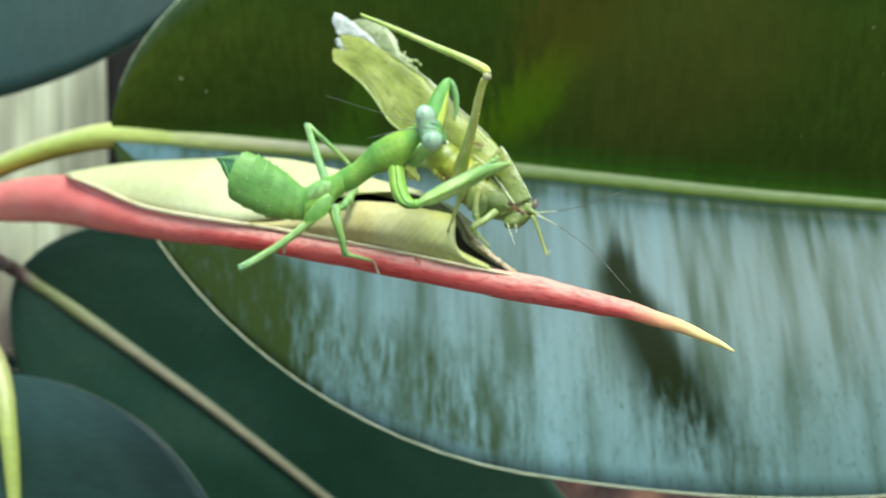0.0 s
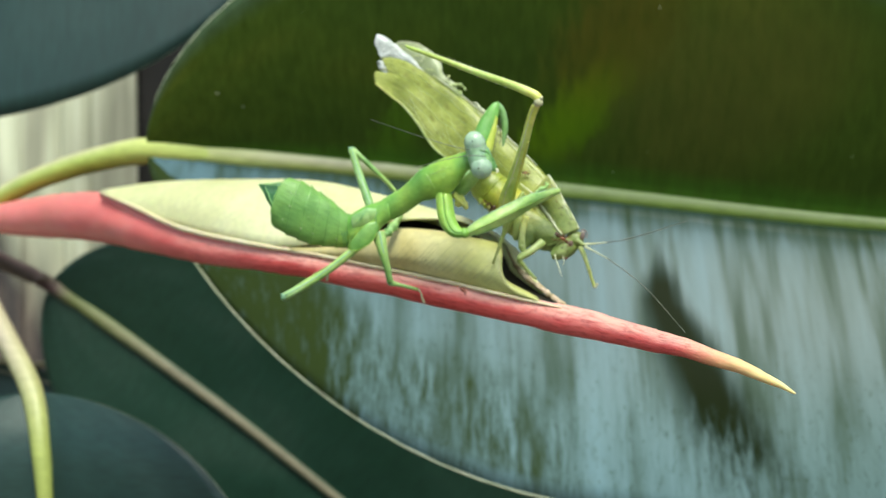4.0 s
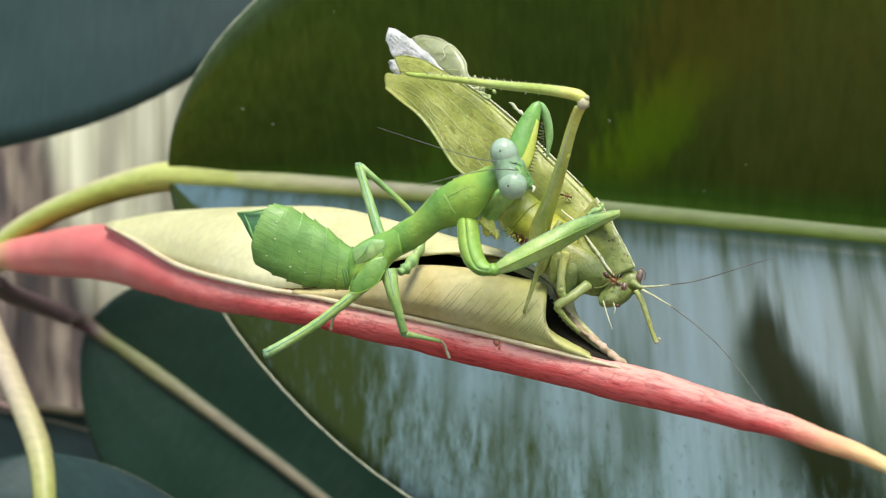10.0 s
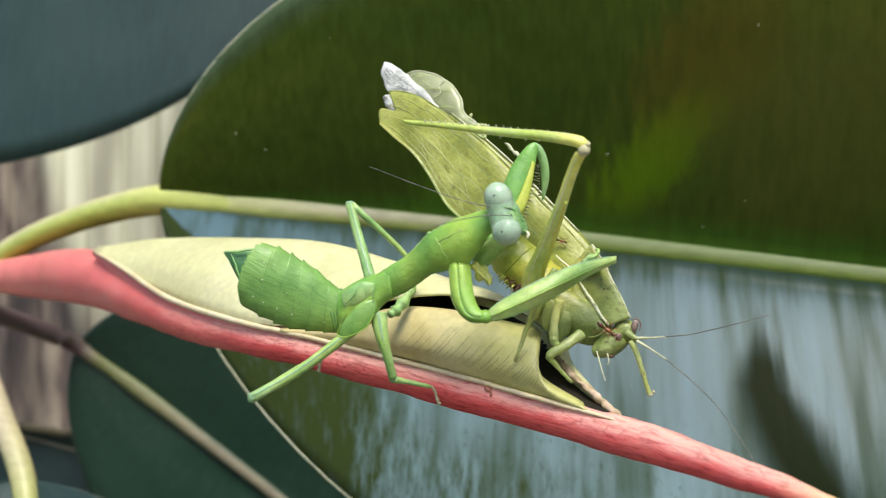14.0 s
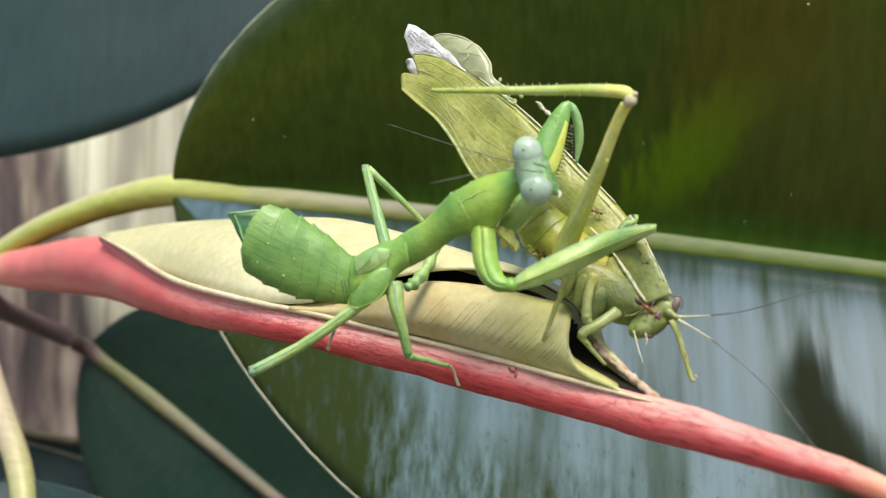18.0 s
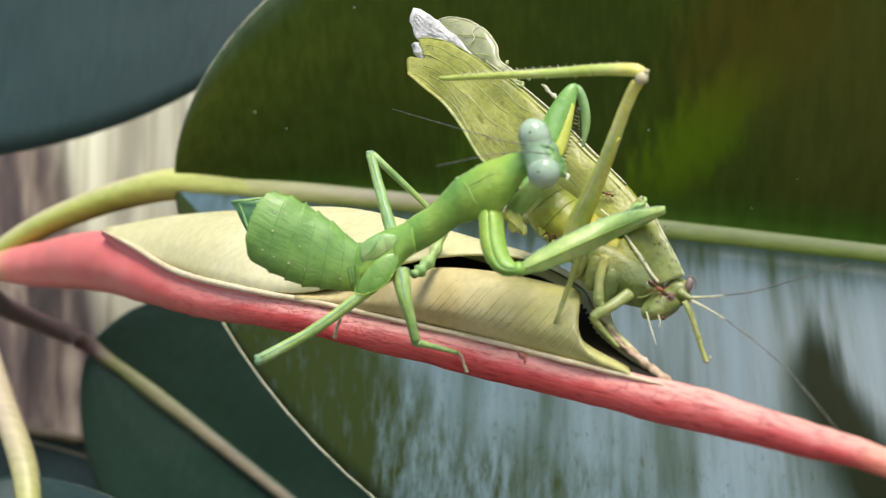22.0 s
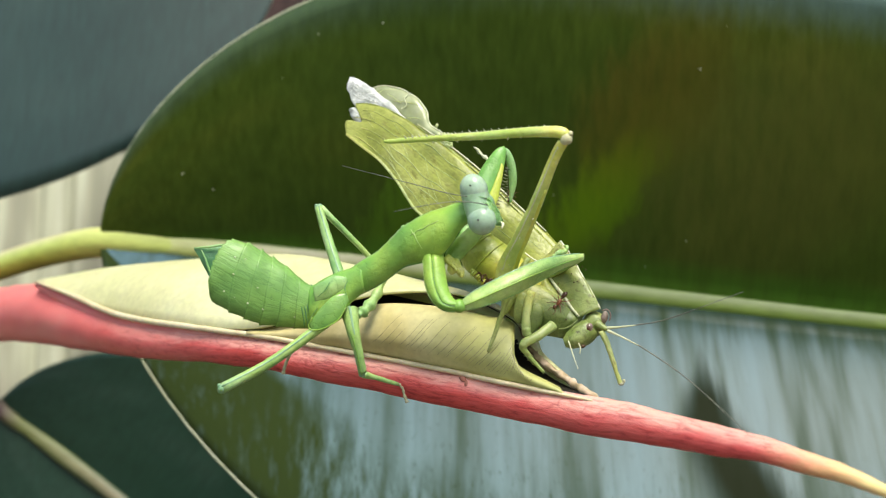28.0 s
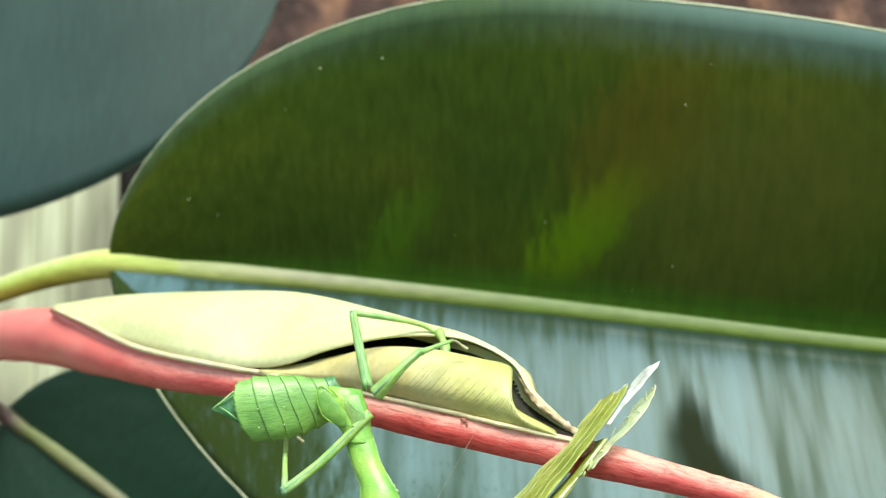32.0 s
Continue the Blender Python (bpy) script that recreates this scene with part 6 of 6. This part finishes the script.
part("thigh_stripe", loft([(q[0] * 0.72 + p[0] * 0.28, q[1] - 0.25, q[2] * 0.72 + p[2] * 0.28) for p, q in zip(thigh_left[:5], thigh_right)], [(q[0] + 0.02, q[1] + 0.1, q[2]) for q in thigh_right[:5]], 0.05, 1, 20, 14, 1.0, 0.8), KAT_LIME, jump, "yellow lower edge of the thigh")
part("thigh_ridge", tube(lift_line(thigh_left, thigh_right, 62, 0.55, 0.07, 0.08, 0.95, 12, 0.99, 1.25), n=6), KAT_PALE, jump, "pale ridge along the thigh")
for k in range(7):
    q = at_s(thigh, 0.12 + 0.07 * k)
    part("thigh_fleck", blob((q[0] - 0.35 + 0.31 * ((k * 5) % 3), q[1] - 0.6 * q[3], q[2] + 0.3 * ((k * 3) % 4)), (0.06, 0.05, 0.07 + 0.07 * (k % 3)), (0, 30, 0), 8), KAT_PALE, jump)
part("knee", crumple(add_blob(blob((9.2, 174.0, 27.0), (0.62, 0.6, 0.72), (0, 25, 0), 14), (9.6, 173.8, 27.5), (0.3, 0.3, 0.3), seg=8), 0.12, 0.5), KNEE, jump, "pale tan knobbed knee")
shin = part("shin", tube([(9.3, 174, 27.3, 0.5), (8.9, 174.1, 27.65, 0.62), (8.0, 174.4, 27.9, 0.62), (5, 175.4, 28.15, 0.55), (0, 177, 28.3, 0.45), (-6, 178.9, 28.6, 0.34), (-9.6, 180, 28.7, 0.26), (-10.6, 180.2, 28.8, 0.15)], n=12, depth=0.8), KAT_BRIGHT, katydid, "spiny shin of the jumping leg")
part("spines", spines((7.6, 174.5, 28.35), (-8, 179.4, 28.8), (-0.6, -0.1, 1), 40, 0.42), KAT_PALE, shin, "row of pale spines")
part("spines", spines((4.5, 175.4, 27.7), (-5, 178.6, 28.3), (-0.4, -0.1, -1), 8, 0.3), KAT_PALE, shin)
def small_leg(rows, label):
    leg = part("leg", crumple(tube(rows, n=10, k=6, depth=0.85), 0.09, 0.6), WING_PALE, katydid, label)
    part("joint", blob(rows[2][:3], (rows[2][3] * 1.02,) * 3, seg=10), WING_PALE, leg)
    part("spines", spines(rows[3][:3], rows[4][:3], (-0.5, -0.3, 0.2), 7, 0.35), KAT_PALE, leg)
    return leg


small_leg([(8.0, 184.6, 7.2, 0.62), (6.2, 183.6, 5.9, 0.55), (4.5, 183, 4.9, 0.48), (4.9, 183.4, 4.0, 0.3), (6.8, 184, 1.8, 0.18)], "bent middle leg")
small_leg([(5.2, 181, 14.4, 0.3), (4.2, 180.6, 12.8, 0.38), (3.7, 180.8, 12.2, 0.42), (2.4, 182, 9.0, 0.3), (0.6, 183.4, 4.2, 0.2)], "thin pale leg")
small_leg([(5.6, 184.2, 11.0, 0.5), (5.0, 184, 8.6, 0.48), (4.9, 184.0, 6.6, 0.52), (5.2, 184, 6.0, 0.4), (5.6, 184.2, 5.6, 0.2)], "folded leg base")
small_leg([(13.4, 184.2, 6.4, 0.36), (14.0, 184, 4.9, 0.32), (14.5, 184, 3.2, 0.28), (15.1, 184, 1.2, 0.24), (15.35, 184, 0.5, 0.26)], "thin fore leg")
part("foot", add_blob(blob((15.4, 184, 0.45), (0.34, 0.25, 0.22), seg=8), (15.75, 184, 0.75), (0.16, 0.14, 0.22), seg=8), TARSUS, katydid, "hooked brown foot")


# ---- ants on the prey ----
def ant(at, size, label):
    """An ant on a surface that faces the viewer, its head towards +x."""
    root = thing("ant", at, label, "insect", group="ants on the katydid")
    q = lambda x, y, z: (at[0] + x * size, at[1] + y * size, at[2] + z * size)
    part("thorax", tube([(*q(-0.25, 0, 0), 0.09 * size), (*q(-0.05, -0.03, 0.02), 0.15 * size), (*q(0.2, -0.03, 0.02), 0.17 * size), (*q(0.38, 0, 0), 0.1 * size)], n=10), ANT_RED, root, "red-brown thorax")
    part("abdomen", add_blob(blob(q(-0.68, 0, -0.02), (0.36 * size, 0.2 * size, 0.21 * size), (0, 8, 0), 16), q(-0.32, 0, 0), (0.08 * size, 0.09 * size, 0.1 * size), seg=8), ANT_DARK, root, "dark shiny abdomen")
    ant_head = part("head", blob(q(0.62, -0.02, 0), (0.23 * size, 0.16 * size, 0.17 * size), (0, 10, 0), 14), ANT_DARK, root, "dark head")
    for k in (1, -1):
        part("feeler", tube([(*q(0.76, -0.08, 0.1 * k), 0.03 * size), (*q(1.0, -0.2, 0.3 * k), 0.026 * size), (*q(1.3, -0.1, 0.26 * k), 0.02 * size)], n=5, k=3), ANT_RED, ant_head)
        for x0, x1, x2 in ((0.24, 0.55, 0.85), (0.08, 0.05, 0.0), (-0.08, -0.45, -0.9)):
            part("leg", tube([(*q(x0, 0, 0.12 * k), 0.045 * size), (*q((x0 + x1) / 2, -0.14, 0.38 * k), 0.042 * size), (*q(x1, -0.05, 0.55 * k), 0.03 * size), (*q(x2, 0.22, 0.85 * k), 0.02 * size)], n=5, k=3), ANT_RED, root)
    return root


ANT_A, ANT_B = kp(2.6, -1.8, -4.6), kp(13.2, 1.8, -3.2)
ants = [(ant(ANT_A, 1.3, "red-brown ant with a dark abdomen on the katydid"), ANT_A, 38, kp(5.6, -1.6, -4.55), 130),
        (ant(ANT_B, 0.85, "small dark ant on the katydid beside its jumping leg"), ANT_B, 20, kp(18.7, 4.3, -2.6), -70)]


# ---- motion ----
def turned(pivot, degrees, axis="Y"):
    """A turn about a line through a point given in metres."""
    return Matrix.Translation(pivot) @ Matrix.Rotation(radians(degrees), 4, axis) @ Matrix.Translation(-Vector(pivot))


def motions():
    base = mantis.location.copy()
    kbase = katydid.location.copy()
    # the mantis shifts on the keel and at last swings head-down below it (mm)
    shifts = [(0, -0.3, -0.4), (3.5, -0.2, -0.3), (5.5, 0, 0), (24.5, -0.1, -0.1), (26.5, -0.5, -0.6), (28, -0.8, -0.9), (29, -1.0, -0.8), (30.5, -1.2, -1.0), (31, -1.6, -1.4), (31.2, -2.1, -2.2), (31.3, -3.2, -2.2), (31.4, -4.0, -2.0), (31.5, -4.4, -2.0), (31.6, -2.0, -2.8), (31.7, -0.5, -3.3), (32, 0.8, -5.4)]
    walk(mantis, [(t, Matrix.Translation(base + Vector((x, 0, z)) / 1000)) for t, x, z in shifts])
    hips = mm(-18.8, 184, 9.6) - base
    swing = [(0, 0), (31.2, 0), (31.3, 3), (31.4, 9), (31.5, 30), (31.55, 58), (31.6, 98), (31.7, 106), (31.8, 104), (32, 99)]
    shoulder = mm(-5.8, 179.4, 16.0) - base
    fold = {31.5: -15, 31.55: -35, 31.6: -50, 31.7: -75, 31.8: -77, 32: -78}
    for ob in front + middle:
        walk(ob, [(t, turned(hips, a) @ turned(shoulder, fold.get(t, 0) if ob is near_leg else 0)) for t, a in swing])
    for ob in back_parts:
        walk(ob, [(t, turned(hips, a)) for t, a in ((0, 1.5), (3.5, 1), (5.5, 0.5), (24.5, 0), (28, -1), (31, -3), (31.3, -9), (31.4, -8), (31.5, -13), (31.6, -22), (31.7, -40), (31.8, -38), (32, -34))])

    def leg_end(leg, hip, foot, hip_rows, shin_rows):
        """Turns a leg about its hip, shifted in mm, and its shin and foot about the knee."""
        h, k = mm(*hip) - base, mm(*foot) - base
        walk(leg, [(t, Matrix.Translation(Vector((x, 0, z)) / 1000) @ turned(h, a)) for t, a, x, z in hip_rows])
        for ob in leg.children:
            if ob.name.startswith(("tibia", "tarsus")):
                walk(ob, [(t, turned(k, a)) for t, a in shin_rows])

    leg_end(hind_near, (-17.6, 182, 7.9), (-28.3, 178, 0.6), [(0, 0, 0, 0), (31, 0, 0, 0), (31.3, -10, 0, 0), (31.4, -12, 0, 0.3), (31.6, -8, 1.0, -0.5), (31.7, -9, 2.2, -0.6), (32, -8, 2.5, -0.7)], [(0, 0), (31.3, 0), (31.5, -20), (31.7, -52), (32, -56)])
    leg_end(mid_far, (-16.4, 186, 13.2), (-19.6, 190, 22.2), [(0, 0, 0, 0), (31.2, 0, 0, 0), (31.4, 2, 0.5, 0.5), (31.6, 6, 0.5, -2.4), (31.7, 6, 0.6, -2.8), (32, 6, 0.7, -3.0)], [(0, 0), (31.4, 0), (31.6, -20), (31.7, -36), (32, -42)])
    leg_end(mid_near, (-15.0, 182.6, 9.4), (-13.5, 183, 2.35), [(0, 0, 0, 0), (31.2, 0, 0, 0), (31.4, 18, 0, 0), (31.5, 16, 0, 0), (31.55, -50, 0, 0), (31.6, -110, 0.5, 0.2), (31.7, -120, 0.6, 0.2), (32, -122, 0.65, 0.15)], [(0, 0), (31.4, 0), (31.55, 30), (31.6, 60), (31.7, 80), (32, 84)])
    # the katydid: small shifts while it is eaten, then carried along by the wing tip's path
    tip, line = mm(-16.5, 203, 39), Vector((-0.714, 0.38, 0.7)).normalized()
    rows = []
    for t, x, y, z, spin, twist in ((0, 0.6, 0, 0.3, -0.8, 0), (3.5, 0.5, 0, 0.2, -0.6, 0), (5.5, 0.1, 0, 0.2, -1, 0), (9, -0.5, 0, 0, -0.6, 0), (13, -0.4, 0, 0, 0, 0), (19, -0.3, 0, -0.3, 0, 0), (20, 0, 0, 0, 0, 0), (24.5, -0.4, 0, -0.4, 0, 0), (26.5, -0.7, 0, -0.5, 0, 0), (28, -1.1, 0, -0.6, -0.6, 0), (29, -1.0, 0, -0.5, -1.2, 0), (30.5, -1.6, 0, -0.4, -1.6, 0), (31, -2.6, 0, 0, -3, 0), (31.2, -1.0, 0, 0.4, 0, -5),
                                   (31.3, -0.3, 0, 1.4, 5, -20), (31.4, 10.0, -3, 4.1, 24, -55), (31.5, 11.1, -8, 4.5, 35, -65), (31.6, 26.5, -13, -9.6, 60, -68), (31.7, 35.4, -20, -27.6, 84, -76), (32, 35.4, -22, -33.2, 88, -78)):
        m = Matrix.Translation(Vector((x, y, z)) / 1000) @ Matrix.Translation(tip) @ Matrix.Rotation(radians(spin), 4, "Y") @ Matrix.Rotation(radians(twist), 4, line) @ Matrix.Translation(-tip)
        rows.append((t, m @ Matrix.Translation(kbase)))
    walk(katydid, rows)
    # the ants ride on the katydid and shift along it once
    for ob, first, turn_first, second, turn_second in ants:
        here = [(t, m @ Matrix.Translation(-kbase), (0.0 if t < 25 else 1.0)) for t, m in rows]
        here.insert(8, (25.5, here[7][1], 0.5))
        walk(ob, [(t, m @ Matrix.Translation(mm(*first).lerp(mm(*second), f)) @ Matrix.Rotation(radians(turn_first + (turn_second - turn_first) * f), 4, "Y")) for t, m, f in here])
    hip, knee = mm(3.2, 181.4, 13) - kbase, mm(9.2, 174.1, 27.1) - kbase
    femur = [(0, -9), (3.5, -8.5), (5.5, -5), (9, -4), (13, -3), (19, 0), (24.5, 0), (28, 0), (32, 0)]
    lift = {0: 21.7, 3.5: 20, 5.5: 13, 9: 7.5, 13: 6, 19: 0.5, 24.5: -1, 28: -3}
    # while the body twists, the jumping leg keeps towards the viewer
    loose = [(31.1, 0, 0, -5.5), (31.2, 5, -5, 5), (31.3, 20, -28, 37), (31.4, 55, -77, 109), (31.5, 65, -140, 190), (31.6, 68, -190, 220), (31.7, 76, -240, 260), (32, 78, -260, 290)]
    late = [(t, Matrix.Translation(hip) @ Matrix.Rotation(radians(a), 4, line) @ Matrix.Translation(-hip) @ turned(hip, b), c) for t, a, b, c in loose]
    # how far the thigh leans towards the viewer
    lean = {0: 12, 3.5: 10, 5.5: 7, 9: 7, 13: 6, 19: 1, 24.5: 1, 28: 6}
    held = [(t, turned(hip, lean[t], "X") @ turned(hip, a), lift[t] - a) for t, a in femur[:-1]]
    walk(jump, [(t, m) for t, m, c in held + late])
    walk(shin, [(t, m @ turned(knee, c)) for t, m, c in held + late])


motions()
